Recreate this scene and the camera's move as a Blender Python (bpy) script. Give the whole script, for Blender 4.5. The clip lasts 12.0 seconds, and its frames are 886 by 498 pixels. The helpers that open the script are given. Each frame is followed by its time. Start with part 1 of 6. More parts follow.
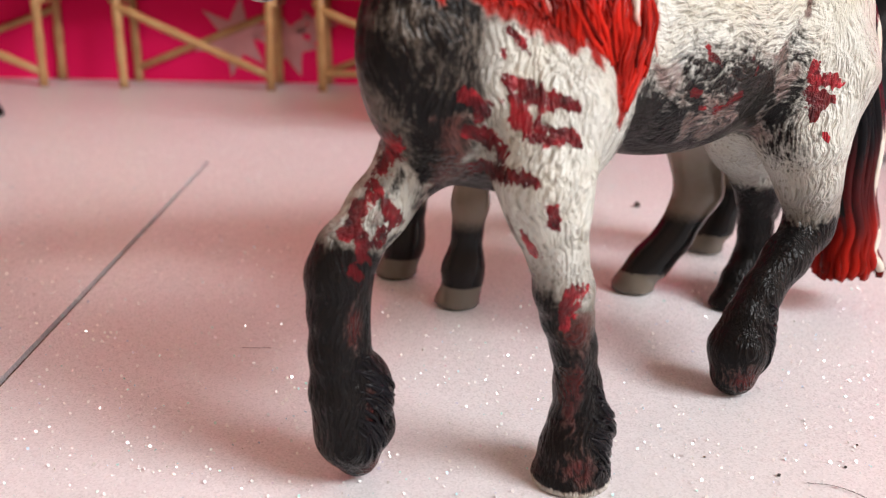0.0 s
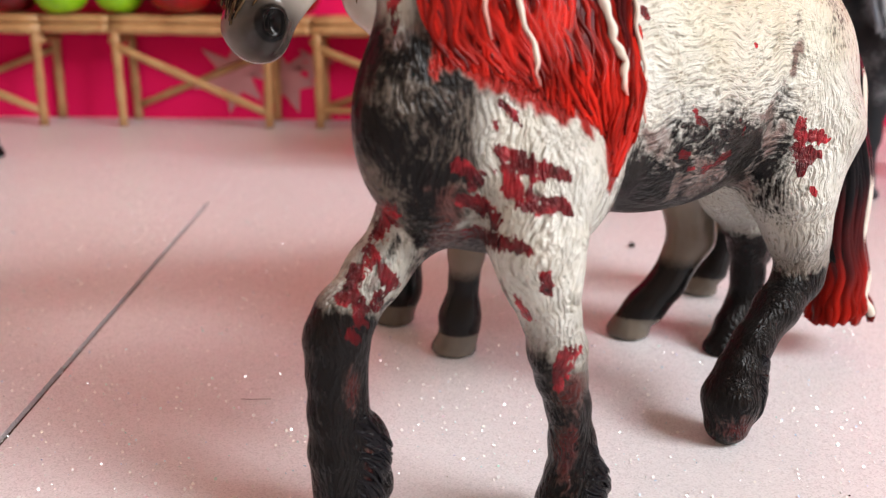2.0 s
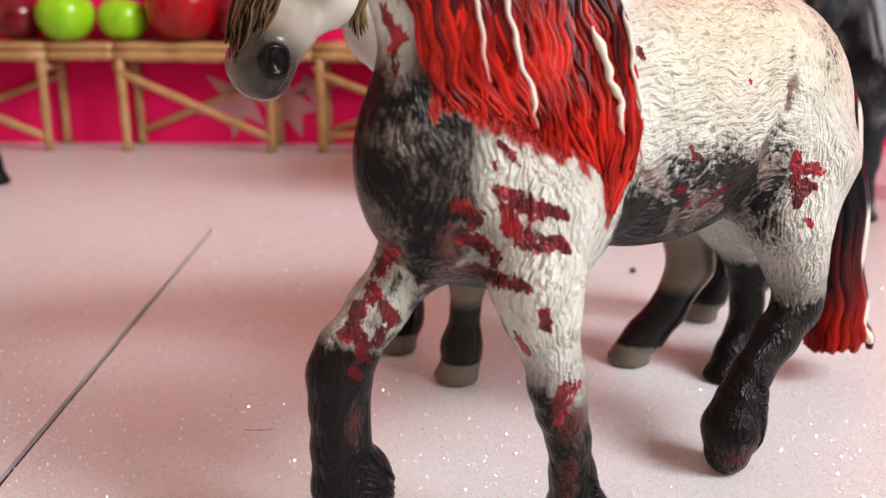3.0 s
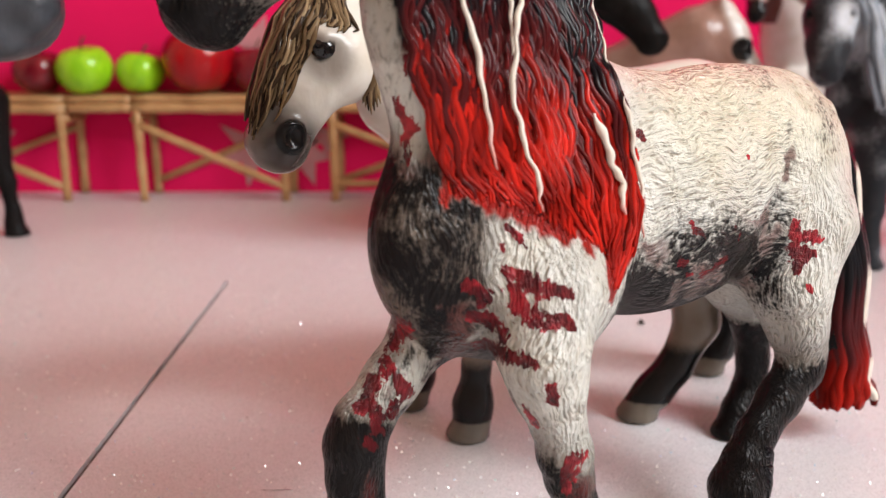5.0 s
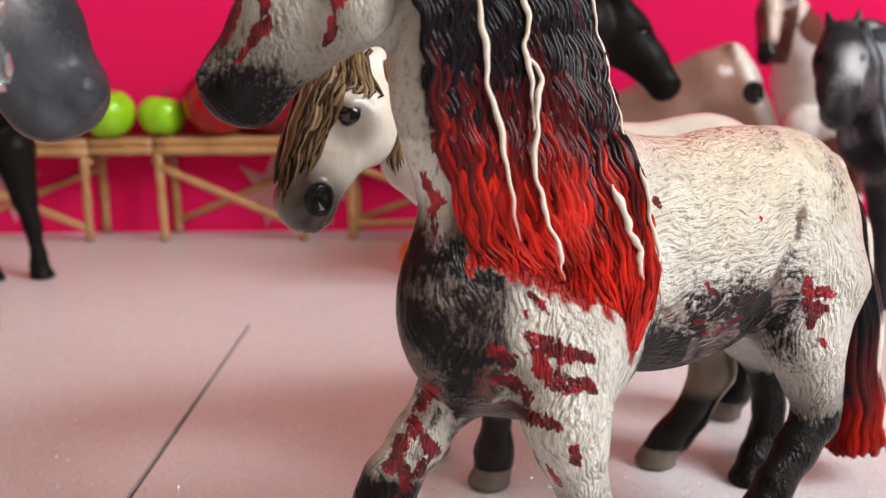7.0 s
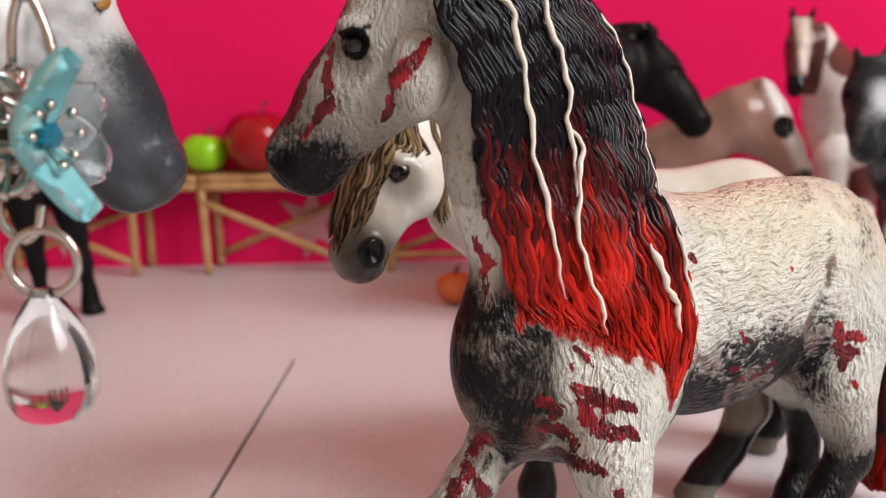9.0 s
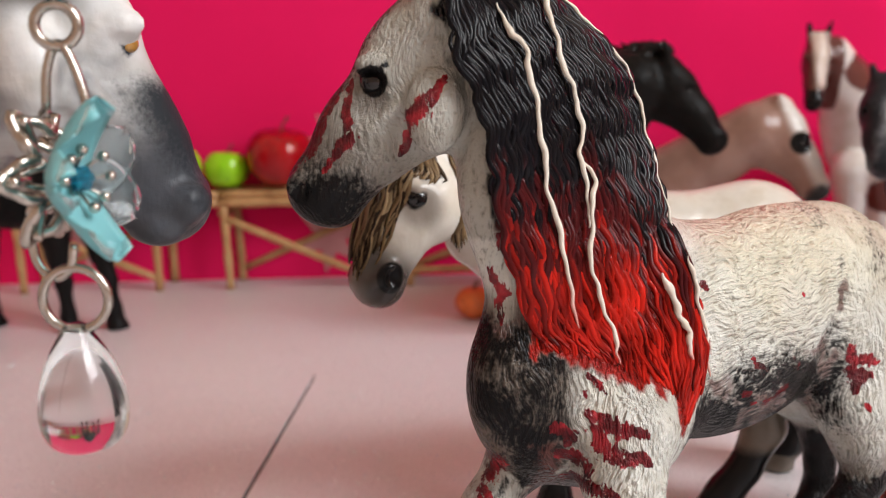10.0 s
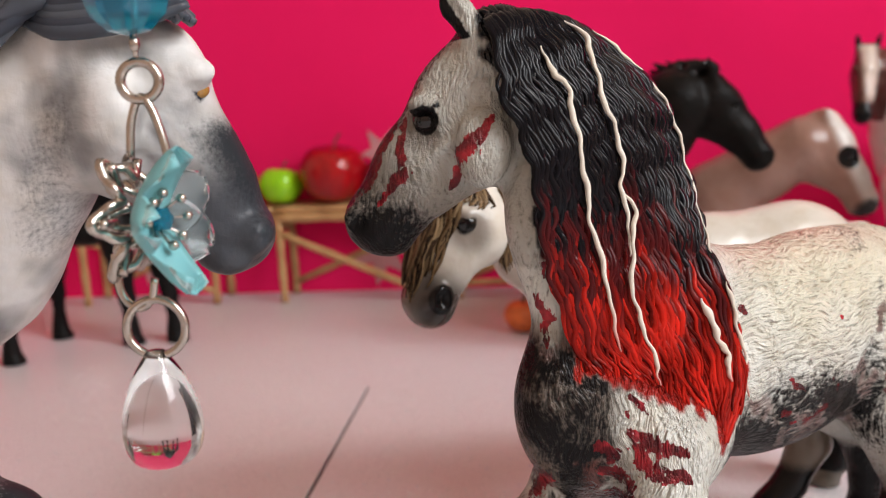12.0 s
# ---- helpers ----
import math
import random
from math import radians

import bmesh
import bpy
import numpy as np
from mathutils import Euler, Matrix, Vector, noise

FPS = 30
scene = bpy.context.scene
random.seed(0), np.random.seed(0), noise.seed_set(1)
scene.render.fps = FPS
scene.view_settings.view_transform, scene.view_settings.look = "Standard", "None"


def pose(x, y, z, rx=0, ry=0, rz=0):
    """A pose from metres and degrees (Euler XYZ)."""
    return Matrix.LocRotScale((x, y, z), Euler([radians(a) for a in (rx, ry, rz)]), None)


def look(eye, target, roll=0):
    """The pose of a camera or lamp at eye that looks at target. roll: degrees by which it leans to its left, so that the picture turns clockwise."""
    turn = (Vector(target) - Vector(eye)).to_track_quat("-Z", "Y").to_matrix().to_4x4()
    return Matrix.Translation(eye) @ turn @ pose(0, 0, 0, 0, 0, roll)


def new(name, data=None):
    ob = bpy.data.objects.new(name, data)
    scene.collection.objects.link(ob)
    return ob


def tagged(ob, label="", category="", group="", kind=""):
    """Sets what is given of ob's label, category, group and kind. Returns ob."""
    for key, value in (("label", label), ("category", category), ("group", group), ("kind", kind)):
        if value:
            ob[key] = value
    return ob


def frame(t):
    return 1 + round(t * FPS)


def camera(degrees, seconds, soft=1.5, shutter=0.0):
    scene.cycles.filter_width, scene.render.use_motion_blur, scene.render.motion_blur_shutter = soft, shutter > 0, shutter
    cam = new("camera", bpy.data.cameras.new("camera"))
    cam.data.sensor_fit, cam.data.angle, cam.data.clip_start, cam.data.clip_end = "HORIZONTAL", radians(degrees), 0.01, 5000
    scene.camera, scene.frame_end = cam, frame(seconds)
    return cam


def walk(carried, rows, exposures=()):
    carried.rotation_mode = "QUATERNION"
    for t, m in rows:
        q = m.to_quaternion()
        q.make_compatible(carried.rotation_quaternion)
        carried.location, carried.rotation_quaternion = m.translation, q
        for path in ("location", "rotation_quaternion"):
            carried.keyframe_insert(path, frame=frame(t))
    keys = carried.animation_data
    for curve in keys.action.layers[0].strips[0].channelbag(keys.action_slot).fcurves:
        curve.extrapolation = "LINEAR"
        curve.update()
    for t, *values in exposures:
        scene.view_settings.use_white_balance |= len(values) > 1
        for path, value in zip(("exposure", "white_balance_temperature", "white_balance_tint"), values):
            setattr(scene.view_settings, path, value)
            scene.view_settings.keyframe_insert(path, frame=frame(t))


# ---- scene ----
from mathutils import kdtree

# ---------------------------------------------------------------- camera
cam = camera(51.7, 12.0, 1.15)
cam.data.dof.use_dof = True
cam.data.dof.focus_distance = 0.150
cam.data.dof.aperture_fstop = 24.0
PATH = [
    (0, (0.00214, 0.00047, 0.07653), (0.00232, 0.18991, 0.01240), 1.08),
    (0.5, (0.00213, 0.00043, 0.07678), (0.00287, 0.19004, 0.01318), 1.09),
    (1, (0.00219, 0.00024, 0.07841), (0.00295, 0.19017, 0.01574), 0.88),
    (1.5, (0.00239, -0.00022, 0.08027), (0.00298, 0.19019, 0.01909), 0.78),
    (2, (0.00251, -0.00058, 0.08250), (0.00290, 0.19049, 0.02340), 0.63),
    (2.5, (0.00284, -0.00123, 0.08434), (0.00290, 0.19050, 0.02739), 0.42),
    (3, (0.00281, -0.00181, 0.08555), (0.00253, 0.19040, 0.03026), 0.29),
    (5, (0.00293, -0.00583, 0.09269), (0.00013, 0.18833, 0.04483), -0.26),
    (5.5, (0.00219, -0.00632, 0.09359), (-0.00110, 0.18815, 0.04700), -0.29),
    (6, (0.00221, -0.00720, 0.09503), (-0.00173, 0.18750, 0.04946), -0.43),
    (6.5, (0.00176, -0.00902, 0.09687), (-0.00315, 0.18608, 0.05313), -0.58),
    (7, (0.00125, -0.01016, 0.09935), (-0.00433, 0.18533, 0.05749), -0.80),
    (9, (-0.00142, -0.01912, 0.10708), (-0.01351, 0.17700, 0.06978), -1.82),
    (9.5, (-0.00081, -0.02101, 0.10966), (-0.01513, 0.17515, 0.07338), -2.07),
    (10, (-0.00049, -0.02230, 0.11114), (-0.01692, 0.17386, 0.07576), -2.26),
    (10.5, (0.00026, -0.02436, 0.11250), (-0.01866, 0.17172, 0.07794), -2.43),
    (11, (-0.00019, -0.02701, 0.11363), (-0.02193, 0.16887, 0.07960), -2.63),
    (11.5, (0.00009, -0.02948, 0.11499), (-0.02455, 0.16617, 0.08162), -2.87),
    (12, (0.00046, -0.03041, 0.11598), (-0.02659, 0.16494, 0.08270), -3.06),]
walk(cam, [(t, look(eye, target, roll)) for t, eye, target, roll in PATH],
     [(0.0, 0.0), (2.0, 0.02), (3.0, -0.02), (5.5, -0.09), (7.0, -0.15), (9.0, -0.27), (10.5, -0.33), (12.0, -0.31)])

# ---------------------------------------------------------------- daylight
WALL_Y = 0.512          # the red wall behind the table
WIN_Y0, WIN_Y1, WIN_Z0, WIN_Z1, WIN_X = -0.62, 0.00, 0.38, 1.02, 0.80

world = bpy.data.worlds.new("sky")
scene.world = world
world.use_nodes = True
wn = world.node_tree
sky = wn.nodes.new("ShaderNodeTexSky")
sky.sky_type = "NISHITA"
sky.sun_disc = False
sky.sun_elevation = radians(30)
sky.sun_rotation = radians(112)
wn.links.new(sky.outputs[0], wn.nodes["Background"].inputs[0])
wn.nodes["Background"].inputs[1].default_value = 0.10

sun = new("sun", bpy.data.lights.new("sun", "SUN"))
sun.data.energy = 0.85
sun.data.angle = radians(10)
sun.data.color = (1.0, 0.96, 0.91)
sun.matrix_world = look((2.0, -0.80, 1.75), (0.03, 0.15, 0.05))

win_light = new("window_daylight", bpy.data.lights.new("window_daylight", "AREA"))
win_light.data.shape = "RECTANGLE"
win_light.data.size = WIN_Y1 - WIN_Y0
win_light.data.size_y = WIN_Z1 - WIN_Z0
win_light.data.energy = 21.2
win_light.data.color = (0.94, 0.965, 1.0)
win_light.matrix_world = look((WIN_X + 0.03, (WIN_Y0 + WIN_Y1) / 2, (WIN_Z0 + WIN_Z1) / 2), (0.0, (WIN_Y0 + WIN_Y1) / 2 + 0.05, (WIN_Z0 + WIN_Z1) / 2 - 0.45))
scene.view_settings.exposure = 0.0


# ---------------------------------------------------------------- materials
def material(name):
    m = bpy.data.materials.new(name)
    m.use_nodes = True
    return m, m.node_tree, m.node_tree.nodes["Principled BSDF"]


def node(tree, kind, ins=(), **props):
    n = tree.nodes.new(kind)
    if "operation" in props:
        n.operation = props["operation"]
    if "use_clamp" in props:
        n.use_clamp = props["use_clamp"]
    if "data_type" in props:
        n.data_type = props["data_type"]
    if "attribute_name" in props:
        n.attribute_name = props["attribute_name"]
    if "feature" in props:
        n.feature = props["feature"]
    if "interpolation_type" in props:
        n.interpolation_type = props["interpolation_type"]
    for key, value in dict(ins).items():
        if isinstance(value, bpy.types.NodeSocket):
            tree.links.new(value, n.inputs[key])
        else:
            n.inputs[key].default_value = value
    return n


def ramp(tree, fac, stops):
    n = node(tree, "ShaderNodeValToRGB", {"Fac": fac})
    n.color_ramp.elements[0].position, n.color_ramp.elements[0].color = stops[0][0], (*stops[0][1], 1)
    n.color_ramp.elements[1].position, n.color_ramp.elements[1].color = stops[-1][0], (*stops[-1][1], 1)
    for p, c in stops[1:-1]:
        n.color_ramp.elements.new(p).color = (*c, 1)
    return n.outputs["Color"]


def noise_of(tree, coords, scale, detail=3.0, rough=0.55):
    return node(tree, "ShaderNodeTexNoise", {"Vector": coords, "Scale": scale, "Detail": detail, "Roughness": rough}).outputs["Fac"]


def math_of(tree, op, a, b=0.0, c=0.0, clamp=False):
    return node(tree, "ShaderNodeMath", {0: a, 1: b, 2: c}, operation=op, use_clamp=clamp).outputs[0]


def step_of(tree, value, lo, hi):
    return node(tree, "ShaderNodeMapRange", {"Value": value, "From Min": lo, "From Max": hi}, interpolation_type="SMOOTHSTEP").outputs[0]


def mix_of(tree, fac, a, b):
    n = node(tree, "ShaderNodeMix", {0: fac}, data_type="RGBA")
    for key, value in ((6, a), (7, b)):
        if isinstance(value, bpy.types.NodeSocket):
            tree.links.new(value, n.inputs[key])
        else:
            n.inputs[key].default_value = (*value, 1)
    return n.outputs[2]


def figure_paint(name, dark=(0.02, 0.02, 0.022), fur=0.5, rough=0.45, speckle=0.55, coat=0.1, spec=0.35, stain=0.0, lump=0.0):
    """Painted plastic: colour from the sculpt's own paint, dry-brushed dark and red paint over it, modelled fur as relief."""
    m, t, b = material(name)
    pos = node(t, "ShaderNodeTexCoord").outputs["Object"]
    paint = node(t, "ShaderNodeAttribute", attribute_name="paint").outputs["Color"]
    dk = node(t, "ShaderNodeAttribute", attribute_name="dark").outputs["Fac"]
    rd = node(t, "ShaderNodeAttribute", attribute_name="red").outputs["Fac"]
    flow = node(t, "ShaderNodeAttribute", attribute_name="flow").outputs["Fac"]
    deep = node(t, "ShaderNodeAttribute", attribute_name="relief").outputs["Fac"]
    warp = node(t, "ShaderNodeVectorMath", {0: pos, 1: node(t, "ShaderNodeVectorMath", {0: node(t, "ShaderNodeTexNoise", {"Vector": pos, "Scale": 110, "Detail": 1.0}).outputs["Color"], "Scale": 0.006}, operation="SCALE").outputs[0]}, operation="ADD").outputs[0]
    runs = [noise_of(t, node(t, "ShaderNodeMapping", {"Vector": warp, "Scale": k}).outputs[0], 1.0, 2.0, 0.55) for k in ((380, 1150, 1400), (1450, 1450, 380))]
    fine = math_of(t, "ADD", math_of(t, "MULTIPLY", runs[0], math_of(t, "SUBTRACT", 1.0, flow)), math_of(t, "MULTIPLY", runs[1], flow))
    grain = noise_of(t, pos, 1500, 3)
    broad = noise_of(t, pos, 170, 3)
    wash = node(t, "ShaderNodeMix", {0: math_of(t, "MULTIPLY", step_of(t, broad, 0.35, 0.75), 0.5), 6: paint, 7: (0.82, 0.76, 0.66, 1)}, data_type="RGBA")
    wash.blend_type = "MULTIPLY"
    tint = wash.outputs[2]
    brush = math_of(t, "ADD", dk, math_of(t, "MULTIPLY", math_of(t, "SUBTRACT", math_of(t, "MULTIPLY_ADD", fine, 0.6, math_of(t, "MULTIPLY", grain, 0.4)), 0.5), -2.2 * speckle))
    brush = math_of(t, "MULTIPLY", step_of(t, brush, 0.25, 0.75), math_of(t, "MINIMUM", math_of(t, "MULTIPLY", dk, 8.0), 1.0))
    # grooves darkened: a brownish wash that also carries the relief's shading
    groove = node(t, "ShaderNodeMix", {0: math_of(t, "MULTIPLY", step_of(t, fine, 0.45, 0.33), math_of(t, "MULTIPLY", deep, stain)), 6: tint, 7: (0.42, 0.37, 0.29, 1)}, data_type="RGBA")
    groove.blend_type = "MULTIPLY"
    col = mix_of(t, brush, groove.outputs[2], dark)
    patch = math_of(t, "ADD", rd, math_of(t, "MULTIPLY", math_of(t, "SUBTRACT", math_of(t, "MULTIPLY_ADD", fine, 0.45, math_of(t, "MULTIPLY", noise_of(t, pos, 520, 5, 0.7), 0.55)), 0.5), 4.2))
    edge = math_of(t, "MULTIPLY", step_of(t, patch, 0.50, 0.60), math_of(t, "MINIMUM", math_of(t, "MULTIPLY", rd, 3.0), 1.0))
    redcol = ramp(t, noise_of(t, pos, 250, 3), [(0.36, (0.05, 0.003, 0.005)), (0.52, (0.16, 0.007, 0.012)), (0.68, (0.46, 0.022, 0.034))])
    soak = node(t, "ShaderNodeMix", {0: math_of(t, "MULTIPLY", brush, 0.75), 6: redcol, 7: (0.05, 0.005, 0.006, 1)}, data_type="RGBA").outputs[2]
    col = mix_of(t, edge, col, soak)
    t.links.new(col, b.inputs["Base Color"])
    b.inputs["Roughness"].default_value = rough
    t.links.new(math_of(t, "MULTIPLY_ADD", brush, -0.68 * spec, spec), b.inputs["Specular IOR Level"])
    b.inputs["Coat Weight"].default_value = coat
    b.inputs["Coat Roughness"].default_value = 0.2
    bump = node(t, "ShaderNodeBump", {"Strength": math_of(t, "MULTIPLY", deep, math_of(t, "MULTIPLY_ADD", brush, -0.55 * fur, fur)), "Distance": 0.0021, "Height": math_of(t, "MULTIPLY_ADD", fine, 1.0, math_of(t, "MULTIPLY_ADD", grain, 0.15, math_of(t, "MULTIPLY", noise_of(t, pos, 230, 2), lump)))})
    t.links.new(bump.outputs[0], b.inputs["Normal"])
    return m


def plain(name, colour, rough=0.5, metal=0.0, vary=0.25, scale=120, bump=0.1, coat=0.0, depth=0.0004):
    m, t, b = material(name)
    pos = node(t, "ShaderNodeTexCoord").outputs["Object"]
    n1, n2 = noise_of(t, pos, scale, 4), noise_of(t, pos, scale * 7, 3)
    dull = tuple(c * (1 - vary) for c in colour)
    t.links.new(mix_of(t, step_of(t, n1, 0.3, 0.7), colour, dull), b.inputs["Base Color"])
    b.inputs["Metallic"].default_value = metal
    t.links.new(math_of(t, "MULTIPLY_ADD", n2, 0.2, rough - 0.1), b.inputs["Roughness"])
    b.inputs["Coat Weight"].default_value = coat
    if bump:
        bn = node(t, "ShaderNodeBump", {"Strength": bump, "Distance": depth, "Height": n2})
        t.links.new(bn.outputs[0], b.inputs["Normal"])
    return m


def glass(name, colour, rough=0.02, ior=1.48, weight=1.0):
    m, t, b = material(name)
    b.inputs["Base Color"].default_value = (*colour, 1)
    b.inputs["Roughness"].default_value = rough
    b.inputs["IOR"].default_value = ior
    b.inputs["Transmission Weight"].default_value = weight
    return m


def glitter_sheet():
    m, t, b = material("glitter_sheet")
    pos = node(t, "ShaderNodeTexCoord").outputs["Object"]
    broad, mid, fine = noise_of(t, pos, 9, 3), noise_of(t, pos, 260, 4), noise_of(t, pos, 2600, 2)
    col = mix_of(t, step_of(t, broad, 0.35, 0.7), (0.715, 0.698, 0.722), (0.70, 0.668, 0.682))
    col = mix_of(t, math_of(t, "MULTIPLY", step_of(t, mid, 0.45, 0.8), 0.35), col, (0.72, 0.67, 0.68))
    cells = node(t, "ShaderNodeTexVoronoi", {"Vector": pos, "Scale": 3000}, feature="F1")
    chip = node(t, "ShaderNodeSeparateColor", {0: cells.outputs["Color"]})
    shade = math_of(t, "MULTIPLY_ADD", chip.outputs[1], 0.08, 0.96)
    tone = node(t, "ShaderNodeMix", {0: 1.0, 6: col, 7: node(t, "ShaderNodeCombineColor", {0: shade, 1: shade, 2: shade}).outputs[0]}, data_type="RGBA")
    tone.blend_type = "MULTIPLY"
    t.links.new(tone.outputs[2], b.inputs["Base Color"])
    t.links.new(math_of(t, "MULTIPLY_ADD", mid, 0.22, 0.22), b.inputs["Roughness"])
    b.inputs["Specular IOR Level"].default_value = 0.5
    bump = node(t, "ShaderNodeBump", {"Strength": 0.3, "Distance": 0.0003, "Height": math_of(t, "ADD", fine, math_of(t, "MULTIPLY", chip.outputs[1], 0.6))})
    t.links.new(bump.outputs[0], b.inputs["Normal"])
    # every chip of glitter is a tiny tilted mirror under a clear film
    away = node(t, "ShaderNodeVectorMath", {0: cells.outputs["Color"], 1: (0.5, 0.5, 0.5)}, operation="SUBTRACT").outputs[0]
    tilt = node(t, "ShaderNodeVectorMath", {0: away, 1: (1.5, 1.5, 0.0)}, operation="MULTIPLY").outputs[0]
    facing = node(t, "ShaderNodeVectorMath", {0: tilt, 1: node(t, "ShaderNodeNewGeometry").outputs["Normal"]}, operation="ADD").outputs[0]
    t.links.new(node(t, "ShaderNodeVectorMath", {0: facing}, operation="NORMALIZE").outputs[0], b.inputs["Coat Normal"])
    t.links.new(math_of(t, "MULTIPLY", step_of(t, chip.outputs[2], 0.50, 0.55), 0.6), b.inputs["Coat Weight"])
    b.inputs["Coat Roughness"].default_value = 0.18
    b.inputs["Coat IOR"].default_value = 1.7
    return m


def red_wall():
    m, t, b = material("red_paper")
    pos = node(t, "ShaderNodeTexCoord").outputs["Object"]
    st = node(t, "ShaderNodeMapping", {"Vector": pos, "Scale": (700, 700, 60)}).outputs[0]
    weave = noise_of(t, st, 1.0, 2)
    broad = noise_of(t, pos, 6, 3)
    col = mix_of(t, step_of(t, broad, 0.3, 0.7), (0.90, 0.012, 0.135), (0.83, 0.010, 0.119))
    col = mix_of(t, math_of(t, "MULTIPLY", weave, 0.12), col, (0.9, 0.03, 0.14))
    t.links.new(col, b.inputs["Base Color"])
    b.inputs["Roughness"].default_value = 0.9
    b.inputs["Specular IOR Level"].default_value = 0.12
    bump = node(t, "ShaderNodeBump", {"Strength": 0.15, "Distance": 0.0005, "Height": weave})
    t.links.new(bump.outputs[0], b.inputs["Normal"])
    return m


def bamboo():
    m, t, b = material("bamboo")
    pos = node(t, "ShaderNodeTexCoord").outputs["Object"]
    n1 = noise_of(t, pos, 90, 4)
    st = node(t, "ShaderNodeMapping", {"Vector": pos, "Scale": (60, 900, 900)}).outputs[0]
    col = ramp(t, n1, [(0.3, (0.42, 0.22, 0.09)), (0.55, (0.58, 0.34, 0.15)), (0.75, (0.66, 0.44, 0.22))])
    t.links.new(mix_of(t, math_of(t, "MULTIPLY", noise_of(t, st, 1.0, 3), 0.5), col, (0.34, 0.15, 0.05)), b.inputs["Base Color"])
    b.inputs["Roughness"].default_value = 0.42
    bn = node(t, "ShaderNodeBump", {"Strength": 0.2, "Distance": 0.0004, "Height": n1})
    t.links.new(bn.outputs[0], b.inputs["Normal"])
    return m


def apple_skin(name, a, b2, spots):
    m, t, b = material(name)
    pos = node(t, "ShaderNodeTexCoord").outputs["Object"]
    st = node(t, "ShaderNodeMapping", {"Vector": pos, "Scale": (260, 260, 40)}).outputs[0]
    col = mix_of(t, step_of(t, noise_of(t, st, 1.0, 3), 0.35, 0.65), a, b2)
    col = mix_of(t, math_of(t, "MULTIPLY", step_of(t, noise_of(t, pos, 420, 2), 0.66, 0.72), 0.5), col, spots)
    t.links.new(col, b.inputs["Base Color"])
    b.inputs["Roughness"].default_value = 0.14
    b.inputs["Coat Weight"].default_value = 0.15
    b.inputs["Specular IOR Level"].default_value = 0.35
    return m


M_MAIN = figure_paint("grey_figure_paint", dark=(0.007, 0.006, 0.006), fur=0.90, rough=0.22, speckle=0.62, coat=0.0, spec=0.36, stain=0.50, lump=0.6)
M_HAIR = figure_paint("painted_hair", fur=0.03, rough=0.10, speckle=0.3, coat=0.0, spec=0.11)
M_SMOOTH = figure_paint("smooth_figure_paint", dark=(0.008, 0.007, 0.007), fur=0.06, rough=0.25, speckle=0.12, coat=0.25, spec=0.3, lump=6.0)
M_GLOSS = figure_paint("glossy_dark_figure_paint", dark=(0.008, 0.008, 0.009), fur=0.09, rough=0.42, speckle=0.3, coat=0.0, spec=0.08, lump=6.0)
M_ROAN = figure_paint("roan_figure_paint", dark=(0.025, 0.027, 0.031), fur=0.10, rough=0.36, speckle=0.35, coat=0.0, spec=0.2, lump=3.0)
M_EYE = plain("glossy_black_eye", (0.006, 0.005, 0.005), 0.14, vary=0.1, bump=0, coat=0.0)
M_AMBER = plain("amber_eye", (0.45, 0.22, 0.04), 0.12, vary=0.4, scale=600, bump=0, coat=1.0)
M_FLOOR = glitter_sheet()
M_SEAM = plain("board_under_sheet", (0.085, 0.048, 0.040), 0.8)
M_WALL = red_wall()
M_PLASTER = plain("warm_plaster", (0.86, 0.70, 0.57), 0.85, vary=0.06, scale=4, bump=0.1, depth=0.002)
M_FRAME = plain("white_window_paint", (0.8, 0.8, 0.78), 0.45, vary=0.05, scale=20, bump=0.05)
M_BAMBOO = bamboo()
M_GREEN = apple_skin("green_apple_skin", (0.36, 0.72, 0.015), (0.26, 0.60, 0.01), (0.6, 0.8, 0.1))
M_RED = apple_skin("red_apple_skin", (0.42, 0.004, 0.008), (0.28, 0.003, 0.008), (0.5, 0.05, 0.03))
M_DEEP = apple_skin("dark_red_apple_skin", (0.22, 0.006, 0.014), (0.14, 0.005, 0.012), (0.3, 0.05, 0.04))
M_STALK = plain("brown_stalk", (0.12, 0.06, 0.025), 0.7, scale=400)
M_PAPER = plain("pale_pink_paper", (0.66, 0.30, 0.32), 0.7, vary=0.15, scale=80)
M_SILVER = plain("silver_metal", (0.52, 0.48, 0.43), 0.24, metal=1.0, vary=0.2, scale=500, bump=0.05)
M_DROP = glass("clear_glass_drop", (0.90, 0.97, 0.98), 0.01, 1.46)
M_TEAL = glass("teal_resin", (0.34, 0.76, 0.80), 0.30, 1.35, 0.5)
M_PETAL = glass("clear_petal_resin", (0.86, 0.96, 0.98), 0.12, 1.25, 0.92)
M_GEM = glass("blue_crystal", (0.01, 0.32, 0.50), 0.03, 1.55, 0.75)
M_ORANGE = plain("orange_plastic", (0.75, 0.16, 0.03), 0.4, vary=0.25, scale=300)
M_FIBRE = plain("dark_fibre", (0.05, 0.035, 0.03), 0.7)
m_flake, t_flake, b_flake = material("glitter_flake")
hue = node(t_flake, "ShaderNodeNewGeometry").outputs["Random Per Island"]
t_flake.links.new(ramp(t_flake, hue, [(0.0, (0.9, 0.88, 0.86)), (0.7, (0.92, 0.9, 0.9)), (0.82, (0.45, 0.85, 0.8)), (0.92, (0.55, 0.7, 0.95)), (1.0, (0.95, 0.75, 0.85))]), b_flake.inputs["Base Color"])
b_flake.inputs["Roughness"].default_value = 0.16
b_flake.inputs["Metallic"].default_value = 0.0
b_flake.inputs["IOR"].default_value = 3.2


